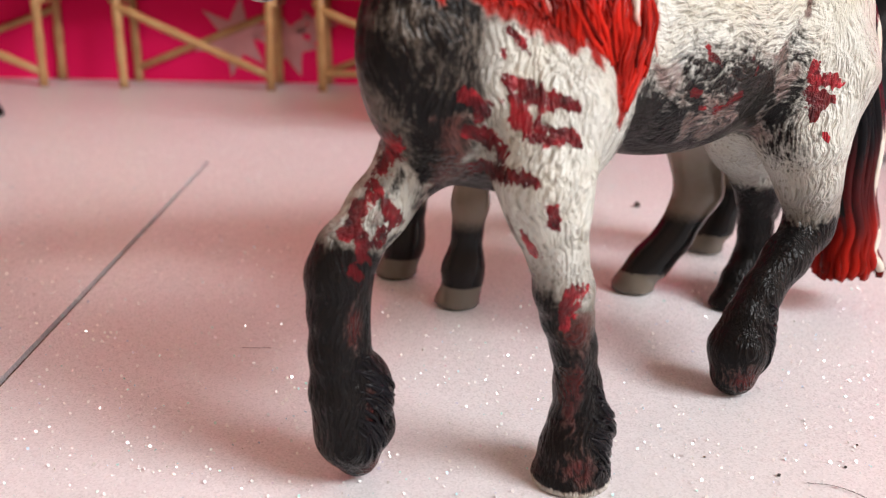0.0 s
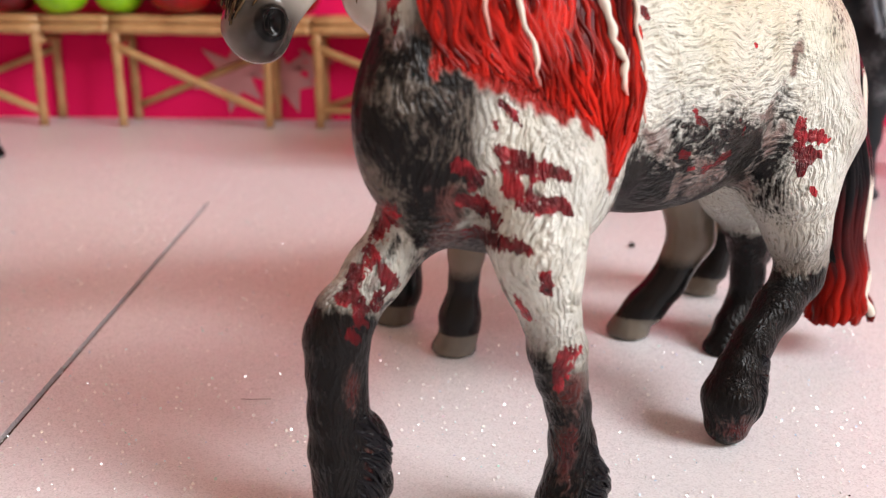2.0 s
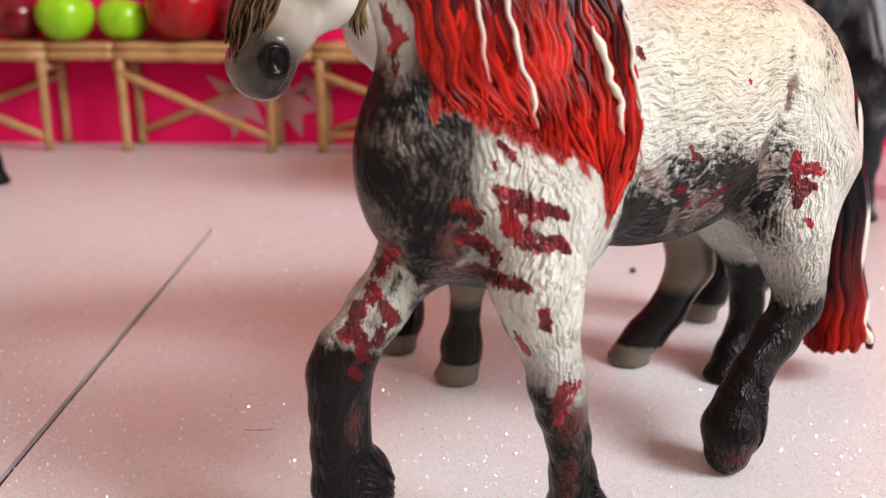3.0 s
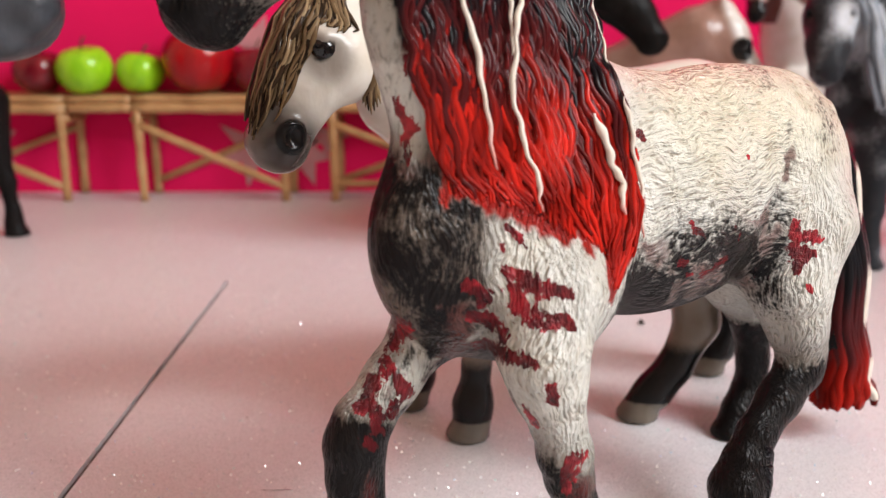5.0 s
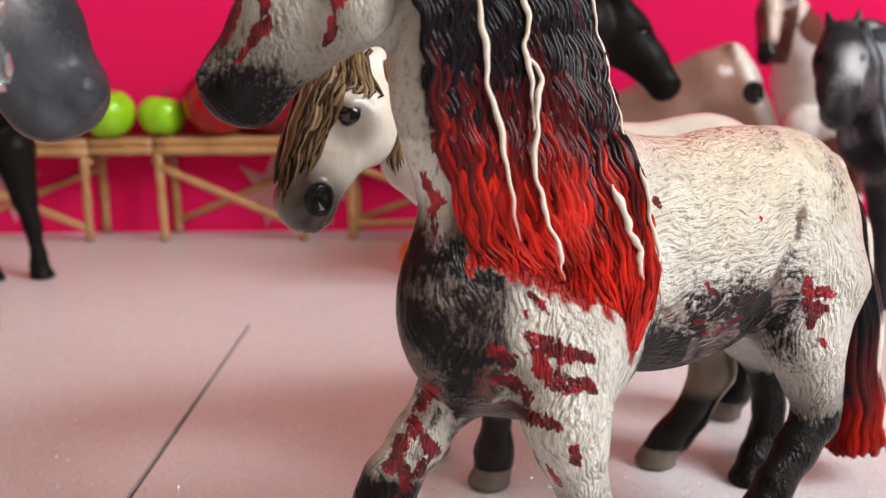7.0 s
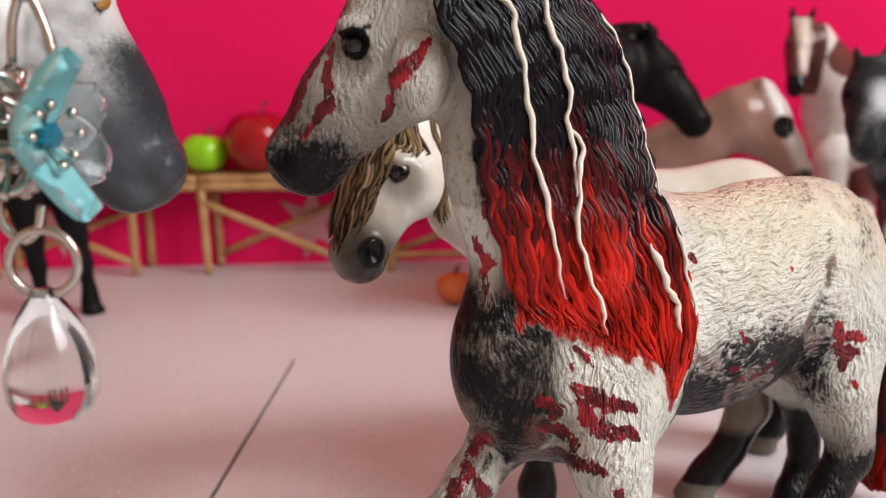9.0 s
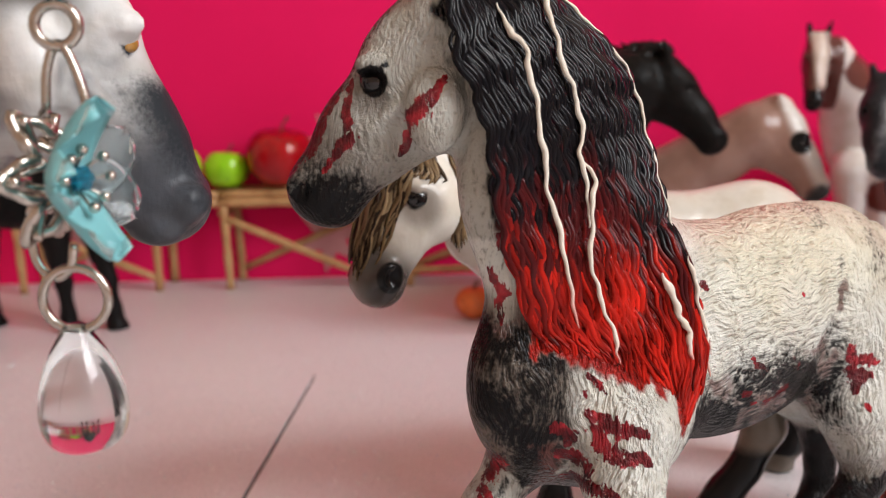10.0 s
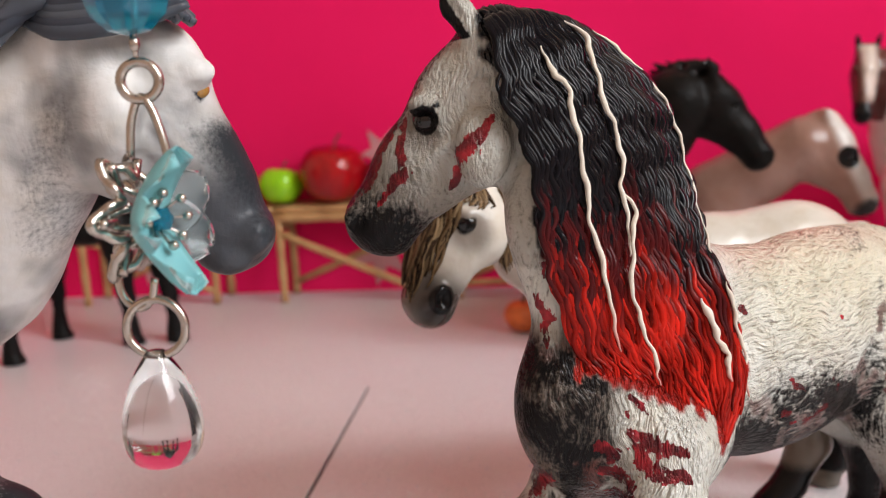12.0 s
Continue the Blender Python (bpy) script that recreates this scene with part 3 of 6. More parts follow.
# ---------------------------------------------------------------- floor, walls, window
def build_place():
    x0, x1, y0, y1, top = -1.30, WIN_X, -1.40, WALL_Y, 1.45
    sy0, sy1 = 0.060, 0.3215
    bm = bmesh.new()
    # the sheet, with a narrow open seam that ends in the middle of it
    left = [bm.verts.new(p) for p in ((x0, y0, 0), (-0.0742, y0, 0), (-0.0746, sy0, 0), (-0.0826, sy1, 0), (-0.0826, y1, 0), (x0, y1, 0))]
    right = [bm.verts.new(p) for p in ((x1, y0, 0), (x1, y1, 0))]
    bm.faces.new(left)
    edge = [bm.verts.new(p) for p in ((-0.0730, sy0, 0), (-0.0812, sy1 - 0.002, 0))]
    bm.faces.new((left[1], right[0], right[1], left[4], left[3], edge[1], edge[0], left[2]))
    r = bmesh.ops.extrude_face_region(bm, geom=bm.faces[:])
    bmesh.ops.translate(bm, verts=[v for v in r["geom"] if isinstance(v, bmesh.types.BMVert)], vec=(0, 0, -0.0012))
    bmesh.ops.recalc_face_normals(bm, faces=bm.faces[:])
    structure("floor", bm, M_FLOOR, "pale pink glitter sheet with one open seam")
    bm = bmesh.new()
    box(bm, (x0, y0, -0.03), (x1, y1, -0.0014))
    structure("floor_board", bm, M_SEAM, "dark board under the glitter sheet")
    bm = bmesh.new()
    box(bm, (x0 - 0.05, y1, -0.03), (x1 + 0.08, y1 + 0.02, top))
    structure("wall_north", bm, M_PLASTER)
    bm = bmesh.new()
    box(bm, (-0.62, y1 - 0.004, 0.0), (0.52, y1 - 0.0002, 0.36))
    structure("backdrop", bm, M_WALL, "crimson paper-covered backdrop board")
    bm = bmesh.new()
    box(bm, (x0 - 0.05, y0, -0.03), (x0, y1, top))
    structure("wall_west", bm, M_PLASTER)
    bm = bmesh.new()
    box(bm, (x0 - 0.05, y0 - 0.05, -0.03), (x1 + 0.08, y0, top))
    structure("wall_south", bm, M_PLASTER)
    bm = bmesh.new()
    for lo, hi in (((y0, -0.03), (WIN_Y0, top)), ((WIN_Y1, -0.03), (y1, top)), ((WIN_Y0, -0.03), (WIN_Y1, WIN_Z0)), ((WIN_Y0, WIN_Z1), (WIN_Y1, top))):
        box(bm, (x1, lo[0], lo[1]), (x1 + 0.08, hi[0], hi[1]))
    structure("wall_east", bm, M_PLASTER)
    bm = bmesh.new()
    box(bm, (x0 - 0.05, y0 - 0.05, top), (x1 + 0.08, y1 + 0.02, top + 0.05))
    structure("ceiling", bm, M_PLASTER)
    win = tagged(new("window_1"), "white-painted window with daylight behind", "window", kind="structure")
    win.location = (x1 + 0.05, WIN_Y0, WIN_Z0)
    w, hgt = WIN_Y1 - WIN_Y0, WIN_Z1 - WIN_Z0
    bm = bmesh.new()
    for lo, hi in (((-0.02, 0, 0), (0.02, 0.035, hgt)), ((-0.02, w - 0.035, 0), (0.02, w, hgt)), ((-0.02, 0.035, 0), (0.02, w - 0.035, 0.035)),
                   ((-0.02, 0.035, hgt - 0.035), (0.02, w - 0.035, hgt)), ((-0.015, w / 2 - 0.015, 0.035), (0.015, w / 2 + 0.015, hgt - 0.035))):
        box(bm, lo, hi)
    part("window_frame", bm, M_FRAME, win)


build_place()


# ---------------------------------------------------------------- the grey horse with red paint
MAIN_AT, MAIN_TURN = (0.033, 0.144), math.atan2(-0.667, -0.745)
MAIN_M = Matrix.Translation((*MAIN_AT, 0)) @ Matrix.Rotation(MAIN_TURN, 4, "Z")
MAIN_INV = MAIN_M.inverted()


def own(x, y, z):
    """A place in the room (mm) in the main figure's own measure: forward, left, up."""
    return np.array(MAIN_INV @ Vector((x * 0.001, y * 0.001, z * 0.001))) * 1000


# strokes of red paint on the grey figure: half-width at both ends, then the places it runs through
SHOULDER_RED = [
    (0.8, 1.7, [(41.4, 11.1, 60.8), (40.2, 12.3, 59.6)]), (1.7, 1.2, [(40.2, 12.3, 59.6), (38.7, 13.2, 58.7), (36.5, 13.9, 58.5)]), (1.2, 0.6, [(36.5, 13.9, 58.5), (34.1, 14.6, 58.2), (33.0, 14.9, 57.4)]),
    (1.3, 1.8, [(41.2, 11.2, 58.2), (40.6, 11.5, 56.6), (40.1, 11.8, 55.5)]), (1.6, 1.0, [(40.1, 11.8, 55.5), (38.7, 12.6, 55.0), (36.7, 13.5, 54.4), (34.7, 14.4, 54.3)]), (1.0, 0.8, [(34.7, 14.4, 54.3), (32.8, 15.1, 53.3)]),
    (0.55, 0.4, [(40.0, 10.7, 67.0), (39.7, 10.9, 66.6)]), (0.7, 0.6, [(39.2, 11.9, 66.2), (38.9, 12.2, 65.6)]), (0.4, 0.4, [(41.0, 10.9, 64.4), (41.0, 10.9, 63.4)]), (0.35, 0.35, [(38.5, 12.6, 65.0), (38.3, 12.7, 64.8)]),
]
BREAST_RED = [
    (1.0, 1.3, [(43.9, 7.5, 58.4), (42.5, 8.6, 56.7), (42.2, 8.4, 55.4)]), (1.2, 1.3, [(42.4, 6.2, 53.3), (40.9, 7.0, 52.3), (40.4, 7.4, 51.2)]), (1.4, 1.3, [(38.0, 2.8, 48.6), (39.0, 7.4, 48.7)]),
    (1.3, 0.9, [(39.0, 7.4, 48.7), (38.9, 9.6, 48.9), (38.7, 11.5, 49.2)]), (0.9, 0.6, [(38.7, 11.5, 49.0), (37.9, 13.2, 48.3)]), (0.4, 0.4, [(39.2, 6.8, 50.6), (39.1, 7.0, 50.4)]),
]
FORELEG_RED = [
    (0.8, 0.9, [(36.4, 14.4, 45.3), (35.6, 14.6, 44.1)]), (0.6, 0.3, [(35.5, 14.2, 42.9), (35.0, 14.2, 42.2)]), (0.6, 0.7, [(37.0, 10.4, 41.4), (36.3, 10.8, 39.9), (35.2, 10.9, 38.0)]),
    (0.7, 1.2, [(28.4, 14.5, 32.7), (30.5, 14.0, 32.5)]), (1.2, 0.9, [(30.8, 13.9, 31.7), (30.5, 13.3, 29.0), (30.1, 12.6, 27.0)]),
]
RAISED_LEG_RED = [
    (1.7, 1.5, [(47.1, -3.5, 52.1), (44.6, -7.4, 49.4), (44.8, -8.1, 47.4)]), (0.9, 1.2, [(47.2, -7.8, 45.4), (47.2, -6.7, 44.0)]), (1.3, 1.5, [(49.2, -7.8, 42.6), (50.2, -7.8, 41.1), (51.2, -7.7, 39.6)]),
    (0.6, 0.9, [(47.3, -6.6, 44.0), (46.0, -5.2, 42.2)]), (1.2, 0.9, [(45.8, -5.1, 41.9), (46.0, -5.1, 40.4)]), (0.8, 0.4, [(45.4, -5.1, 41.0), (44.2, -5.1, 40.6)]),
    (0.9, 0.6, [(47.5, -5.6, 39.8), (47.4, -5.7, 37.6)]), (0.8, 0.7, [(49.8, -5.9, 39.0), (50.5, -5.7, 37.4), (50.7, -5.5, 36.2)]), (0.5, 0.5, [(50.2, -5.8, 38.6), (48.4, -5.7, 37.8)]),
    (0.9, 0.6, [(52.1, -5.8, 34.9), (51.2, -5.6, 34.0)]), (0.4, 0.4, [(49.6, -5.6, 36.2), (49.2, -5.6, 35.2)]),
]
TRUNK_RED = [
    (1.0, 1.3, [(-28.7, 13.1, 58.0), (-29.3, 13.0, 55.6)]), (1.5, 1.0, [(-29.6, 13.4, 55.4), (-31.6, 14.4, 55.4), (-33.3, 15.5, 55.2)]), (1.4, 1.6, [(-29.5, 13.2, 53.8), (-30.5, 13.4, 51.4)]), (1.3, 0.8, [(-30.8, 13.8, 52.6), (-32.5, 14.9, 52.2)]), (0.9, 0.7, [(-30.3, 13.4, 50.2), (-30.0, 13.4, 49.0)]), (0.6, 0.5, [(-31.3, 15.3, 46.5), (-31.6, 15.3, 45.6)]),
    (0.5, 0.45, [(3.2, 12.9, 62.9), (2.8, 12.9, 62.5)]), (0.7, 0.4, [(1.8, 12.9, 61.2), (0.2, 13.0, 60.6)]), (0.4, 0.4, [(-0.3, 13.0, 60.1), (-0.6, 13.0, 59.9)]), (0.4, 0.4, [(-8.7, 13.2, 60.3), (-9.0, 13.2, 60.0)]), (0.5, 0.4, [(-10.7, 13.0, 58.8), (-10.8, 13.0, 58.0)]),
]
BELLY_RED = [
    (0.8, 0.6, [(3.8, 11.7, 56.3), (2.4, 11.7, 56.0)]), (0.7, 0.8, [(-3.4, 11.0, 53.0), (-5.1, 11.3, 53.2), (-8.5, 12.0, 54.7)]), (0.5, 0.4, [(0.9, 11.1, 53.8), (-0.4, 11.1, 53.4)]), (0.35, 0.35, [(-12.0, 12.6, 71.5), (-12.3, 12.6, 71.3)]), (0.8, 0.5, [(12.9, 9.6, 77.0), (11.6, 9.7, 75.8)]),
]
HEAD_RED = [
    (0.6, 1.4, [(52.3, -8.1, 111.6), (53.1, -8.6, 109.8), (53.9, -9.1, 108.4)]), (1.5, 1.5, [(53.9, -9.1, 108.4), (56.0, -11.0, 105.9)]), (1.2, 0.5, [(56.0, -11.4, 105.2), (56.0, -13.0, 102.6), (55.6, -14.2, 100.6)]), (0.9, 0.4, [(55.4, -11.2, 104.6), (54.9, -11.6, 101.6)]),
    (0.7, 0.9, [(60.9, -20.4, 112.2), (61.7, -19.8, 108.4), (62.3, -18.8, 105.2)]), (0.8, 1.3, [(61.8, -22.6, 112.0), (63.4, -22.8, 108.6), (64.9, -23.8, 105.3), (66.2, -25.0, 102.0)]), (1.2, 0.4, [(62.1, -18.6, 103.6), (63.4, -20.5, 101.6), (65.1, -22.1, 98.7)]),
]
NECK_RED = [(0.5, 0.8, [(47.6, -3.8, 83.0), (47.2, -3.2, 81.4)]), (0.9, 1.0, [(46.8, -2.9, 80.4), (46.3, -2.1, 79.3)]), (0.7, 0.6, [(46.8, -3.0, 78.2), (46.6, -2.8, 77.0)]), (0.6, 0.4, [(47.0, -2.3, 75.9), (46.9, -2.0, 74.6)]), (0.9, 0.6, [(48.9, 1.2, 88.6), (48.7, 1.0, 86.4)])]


def paint_main(v, clay, head_at):
    s, l, z = v[:, 0], v[:, 1], v[:, 2]
    n = np.array([noise.noise(Vector((p[0] * 0.11, p[1] * 0.11, p[2] * 0.11))) for p in v])
    n2 = np.array([noise.noise(Vector((p[0] * 0.45 + 9, p[1] * 0.45, p[2] * 0.45))) for p in v])
    cream, white = np.array([0.69, 0.67, 0.535]), np.array([0.635, 0.642, 0.592])
    back = soft(z, 60, 80)[:, None] * soft(-s, -18, 2)[:, None]
    paint = white * (1 - back) + cream * back
    rosy = soft(z, 80, 86) * soft(-s, -22, -8) * soft(s, -40, -20) * 0.3
    paint = paint * (1 - rosy[:, None]) + np.array([0.55, 0.30, 0.22]) * rosy[:, None]
    dark = np.zeros(len(v))
    ash = np.zeros(len(v))
    # stockings, brushed from taupe to black
    fore, hind = s > 12, s <= 12
    front_left = fore & (l > 1) & (z < 46)
    front_right = fore & (l < -1) & (z < 46) & (s > 36)
    # near foreleg painted lighter on its lit side
    h = -z - 3 * n - 3.2 * soft(l, 11.5, 14.0)
    dark = np.maximum(dark, np.where(front_left, 1.2 * soft(h, -37, -23), 0))
    ash = np.maximum(ash, np.where(front_left, 0.9 * soft(h, -43, -28), 0))
    h = -z - 3 * n + 0.55 * (s - 46)
    dark = np.maximum(dark, np.where(front_right, 1.2 * soft(h, -39, -29), 0))
    ash = np.maximum(ash, np.where(front_right, 0.9 * soft(h, -44, -33), 0))
    dark = np.maximum(dark, np.where(hind & (l > 0) & (z < 40), 1.2 * soft(-z - 2 * n, -34, -26), 0))
    ash = np.maximum(ash, np.where(hind & (l > 0) & (z < 46), 0.85 * soft(-z - 2 * n, -43, -29), 0))
    dark = np.maximum(dark, np.where(hind & (l <= 0) & (z < 44), 1.2 * soft(-z, -32, -24), 0))
    ash = np.maximum(ash, np.where(hind & (l <= 0) & (z < 48), 0.8 * soft(-z, -38, -26), 0))
    # breast, between the forelegs
    arm = 1 - (0.82 + 0.5 * n2) * soft(-l, 2.0, 5.0) * soft(-z, -53, -47) * soft(s + 5 * n2 - 0.25 * (z - 46), 40.0, 44.5)
    d = np.linalg.norm((v - np.array([45, -6, 59])) / np.array([11, 11.5, 17]), axis=1) + 0.28 * n + 0.10 * n2
    dark = np.maximum(dark, (0.90 + 0.8 * n + 0.2 * n2) * soft(-d, -1.34, -0.86) * np.where(z < 92, 1, 0) * arm)
    ash = np.maximum(ash, soft(-d, -1.42, -1.0) * arm)
    d = np.linalg.norm((v - np.array([41.5, 2.5, 73])) / np.array([7.5, 7, 7]), axis=1) + 0.25 * n + 0.15 * n2
    dark = np.maximum(dark, 0.8 * soft(-d, -1.35, -0.5))
    ash = np.maximum(ash, 0.85 * soft(-d, -1.45, -0.8))
    d = np.linalg.norm((v - np.array([35, -2, 46])) / np.array([8, 7, 6]), axis=1)
    dark = np.maximum(dark, 0.9 * soft(-d, -1.4, -0.6) * arm)
    ash = np.maximum(ash, soft(-d, -1.5, -0.8) * arm)
    for pts, r0, r1 in (([(44, -6, 47), (47, -6, 42.5), (50, -6.5, 37)], 1.4, 0.8), ([(40.5, -5, 44.5), (44.5, -5.5, 39), (48.5, -6, 34.5)], 1.6, 1.2), ([(36.8, 6.5, 46), (36.6, 8.0, 40), (34.4, 8.2, 34)], 1.2, 1.6)):
        dark = np.maximum(dark, 0.62 * stroke(v, pts, r0, r1) * soft(n2, -0.35, 0.2))
    # belly and flank
    belly = soft(-z - 3 * n, -71, -52) * soft(s, -34, -24) * soft(-s, -22, -14)
    dark = np.maximum(dark, 0.95 * belly)
    fold = [(-25.9, 12.2, 68.8), (-24.4, 12.3, 64.4), (-21.5, 12.0, 59.7), (-16.9, 11.3, 54.1), (-13.1, 10.4, 51.6)]
    dark = np.maximum(dark, 0.88 * soft(stroke(v, fold, 3.8, 6.2) + 0.35 * n + 0.3 * n2, 0.0, 1.4) * soft(-z, -74, -57))
    rise = [(-24.5, 12.4, 65), (-27.0, 12.6, 71), (-28.5, 11.8, 77), (-31, 9.5, 81)]
    dark = np.maximum(dark, 0.58 * soft(stroke(v, rise, 3.4, 2.6) + 0.5 * n + 0.5 * n2, 0.2, 1.5))
    dapple = soft(n + 0.4 * n2, -0.15, 0.4) * soft(-np.abs(s + 36), -26, -8) * soft(z, 62, 74)
    dark = np.maximum(dark, 0.44 * dapple)
    dark = np.maximum(dark, 0.25 * soft(n, 0.1, 0.5) * (z > 40) * (z < 90))
    dark = np.maximum(dark, np.where((z > 88) & (s > 40), 0.07, 0.16) + 0.10 * n)
    # the head: dark muzzle, eye and ear
    hd = v - own(-34, 122, 91.5)
    head = z > 88
    far = np.linalg.norm(hd, axis=1)
    front = (v @ unit(own(-40, 122, 100) - own(-30, 122, 100)))
    dark = np.where(head & (s > 30), np.maximum(dark, 0.96 * soft(-far - 5 * n, -17.5, -5.5)), dark)
    ash = np.where(head & (s > 30), np.maximum(ash, 0.85 * soft(-far, -25, -10)), ash)
    lid = stroke(v, clay.lift([head_at(0.425, -0.085, 0.14), head_at(0.380, -0.060, 0.15), head_at(0.335, -0.008, 0.16)], 0.0, True), 1.0, 0.5)
    lid = np.maximum(lid, soft(-np.linalg.norm(v - head_at(0.418, -0.024, 0.15), axis=1), -2.9, -2.2))
    dark = np.maximum(dark, lid)
    ash = np.maximum(ash, 0.8 * soft(-np.linalg.norm(v - head_at(0.45, -0.03, 0.15), axis=1), -6.0, -2.5))
    ear = (z > 124.5) & (s > 46)
    lean = 0.745 * s - 0.667 * l - 47.6 - 0.6 * (z - 128.6)
    dark = np.where(ear, np.maximum(dark, 0.95 * soft(lean, 0.8, 2.0)), dark)
    # the bridge of the nose
    a, b = own(-21, 122, 124), own(-36, 122, 100)
    t = np.clip(((v - a) @ (b - a)) / ((b - a) @ (b - a)), 0, 1)
    dn = np.linalg.norm(v - a - t[:, None] * (b - a), axis=1)
    dark = np.where(head, np.maximum(dark, 0.62 * soft(-dn, -6.5, -2.0)), dark)
    neckgrey = soft(-np.abs(z - 92), -26, -6) * soft(s, 36, 44) * 0.28
    dark = np.maximum(dark, neckgrey)
    # whole head painted darker: its grey wash and partly the shade on it
    paint = np.where((head & (s > 30))[:, None], paint * np.array([0.72, 0.705, 0.69]), paint)
    taupe = np.array([0.145, 0.122, 0.102])
    paint = paint * (1 - ash[:, None]) + taupe * ash[:, None]
    sole = (z < 1.3) & (s > 15) & (l > 0)
    dark = np.where(sole, 0.0, dark)
    paint = np.where(sole[:, None], np.array([0.50, 0.47, 0.42]), paint)
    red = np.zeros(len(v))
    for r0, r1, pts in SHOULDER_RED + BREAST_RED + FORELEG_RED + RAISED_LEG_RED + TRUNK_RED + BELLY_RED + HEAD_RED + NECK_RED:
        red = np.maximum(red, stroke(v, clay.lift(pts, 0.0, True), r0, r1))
    # thin red-brown glaze on the stockings, the breast and the muzzle's front
    glaze = 0.8 * soft(n + 0.35 * n2, -0.05, 0.42) * (dark > 0.45) * soft(-z, -82, -70) * (z > 40)
    for q in ((27.0, 12.6, 16, 1.5, 4, 9), (26.6, 13, 4, 3.2, 5, 4.2), (28.5, 13, 26, 2.4, 4, 4), (51.4, -6.6, 26.5, 1.8, 4, 5), (49.4, -6.4, 13.5, 1.2, 4, 5), (47.6, -7, 3, 4, 5, 2.5), (-18, 14, 4.5, 4.5, 6, 4.2)):
        glaze = np.maximum(glaze, blob(v, q[:3], q[3:]) * (dark > 0.4))
    paint = paint * (1 - glaze[:, None]) + np.array([0.085, 0.010, 0.009]) * glaze[:, None]
    dark = dark * (1 - 0.62 * glaze)
    return paint, dark, red


def flow_main(v):
    s, z = v[:, 0], v[:, 2]
    return 1 - soft(-np.abs(s + 8), -28, -16) * soft(z, 45, 52) * soft(-z, -95, -88) - 0.28 * soft(s, 40, 50) * soft(z, 88, 94)


def relief_main(v):
    """How deep the modelled coat is cut: deep on trunk and shoulder, shallow on the throat and face."""
    s, z = v[:, 0], v[:, 2]
    front = soft(s, 38, 44) * soft(z, 72, 80)
    face = soft(s + 0.5 * (z - 100), 51, 57)
    return 1 - front * (0.6 * (1 - face) + 0.25 * face)


def build_main():
    c = Clay((-78, -34, -2), (82, 24, 139), 0.62)
    fig = Figure()
    # trunk
    c.ball((-8, 0, 64.3), (36, 13.6, 20.3), 5)
    c.ball((29.4, -4, 63.2), (21.6, 11.5, 19.6), 6)
    c.ball((24, 3.0, 60), (13, 9.6, 18), 6)
    c.ball((22, -8.5, 62), (15, 7.5, 18), 5)
    c.ball((-38.5, 0, 64.2), (20.2, 13.4, 20.2), 6)
    c.ball((-41, 6, 55), (13.6, 7.6, 19), 6)
    c.ball((-41, -6, 55), (13.6, 7.6, 19), 6)
    c.ball((-23, 0, 77), (16, 8, 8), 6)
    # neck and withers
    c.cone((22, -1, 74), 13, (34, -5.5, 93), 13, 5, (0, 1, 0), 0.52)
    c.cone((34, -5.5, 93), 13, (40, -9.5, 110), 11, 5, (0, 1, 0), 0.52)
    c.cone((40, -9.5, 110), 11, own(-9, 122, 120), 8.0, 4, (0, 1, 0), 0.62)
    c.cone((2, 0, 77), 7, (18, 0, 80), 9, 6)
    c.cone((38.6, -5.5, 94), 11, (35.5, -4, 77), 10.4, 5, (0, 1, 0), 0.6)
    # breast muscles either side of a shallow furrow, point of the shoulder
    c.ball((40.8, -8.0, 61), (6.2, 4.0, 11), 2.5)
    c.ball((39.6, 0.4, 61), (6.2, 4.4, 11), 2.5)
    c.ball((31.6, 4.6, 60), (6.2, 4.4, 11), 3)
    # head
    head_at = model_head(c, fig, own(-12, 122.5, 125), own(-33.8, 121.5, 92.6), own(0, -1, 0) - own(0, 0, 0), ears=0.21, thin=0.66, ear_dir=own(-0.6, 0, 0.8) - own(0, 0, 0), ear_at=(0.0, -0.05), eye=(0.42, -0.022, 0.126, 0.056), lids=0.014)
    c.ball((52.4, -8.9, 107.2), (5.0, 2.8, 6.8), 1.0, -0.63)
    c.ball((42.0, -17.8, 107.4), (5.0, 3.0, 6.6), 1.2, -0.63)
    jaw = c.lift([(51.0, -6, 115.0), (48.6, -6, 111.0), (47.2, -6, 106.5), (48.6, -8, 102.0), (51.5, -10, 99.5)], 0.2, True)
    for g0, g1 in zip(jaw, jaw[1:]):
        c.cone(g0, 0.7, g1, 0.7, 1.8, cut=True)
    c.grad = None
    # legs
    side = (0, 1, 0)
    # standing foreleg: forearm, knee, cannon, fetlock with heel, hoof
    c.chain([((29.5, 7.6, 56), 8.0), ((32.4, 9.6, 47.5), 5.9), ((31.6, 10.0, 42.5), 4.7), ((29.8, 10.2, 37), 3.9)], 3)
    c.chain([((29.8, 10.2, 37), 3.9), ((27.9, 10.2, 31.5), 3.9), ((26.9, 10.2, 27.0), 3.5), ((25.2, 10.3, 22.2), 3.1), ((23.7, 10.3, 15.4), 3.3), ((22.9, 10.3, 10.7), 4.1)], 1.6)
    c.ball((29.6, 10.6, 31.6), (2.6, 3.2, 3.6), 1.6)
    c.cone((28.2, 12.4, 30.0), 1.6, (25.4, 12.0, 17.0), 1.3, 1.2)
    c.ball((20.9, 10.4, 8.6), (3.6, 4.2, 3.8), 2.0)
    c.cone((23.2, 10.4, 8.6), 4.4, (24.2, 10.4, 5.4), 4.9, 1.4)
    hoof(c, (23.2, 10.4, 0), 6.1, (1, 0.1, 0), 1.6)
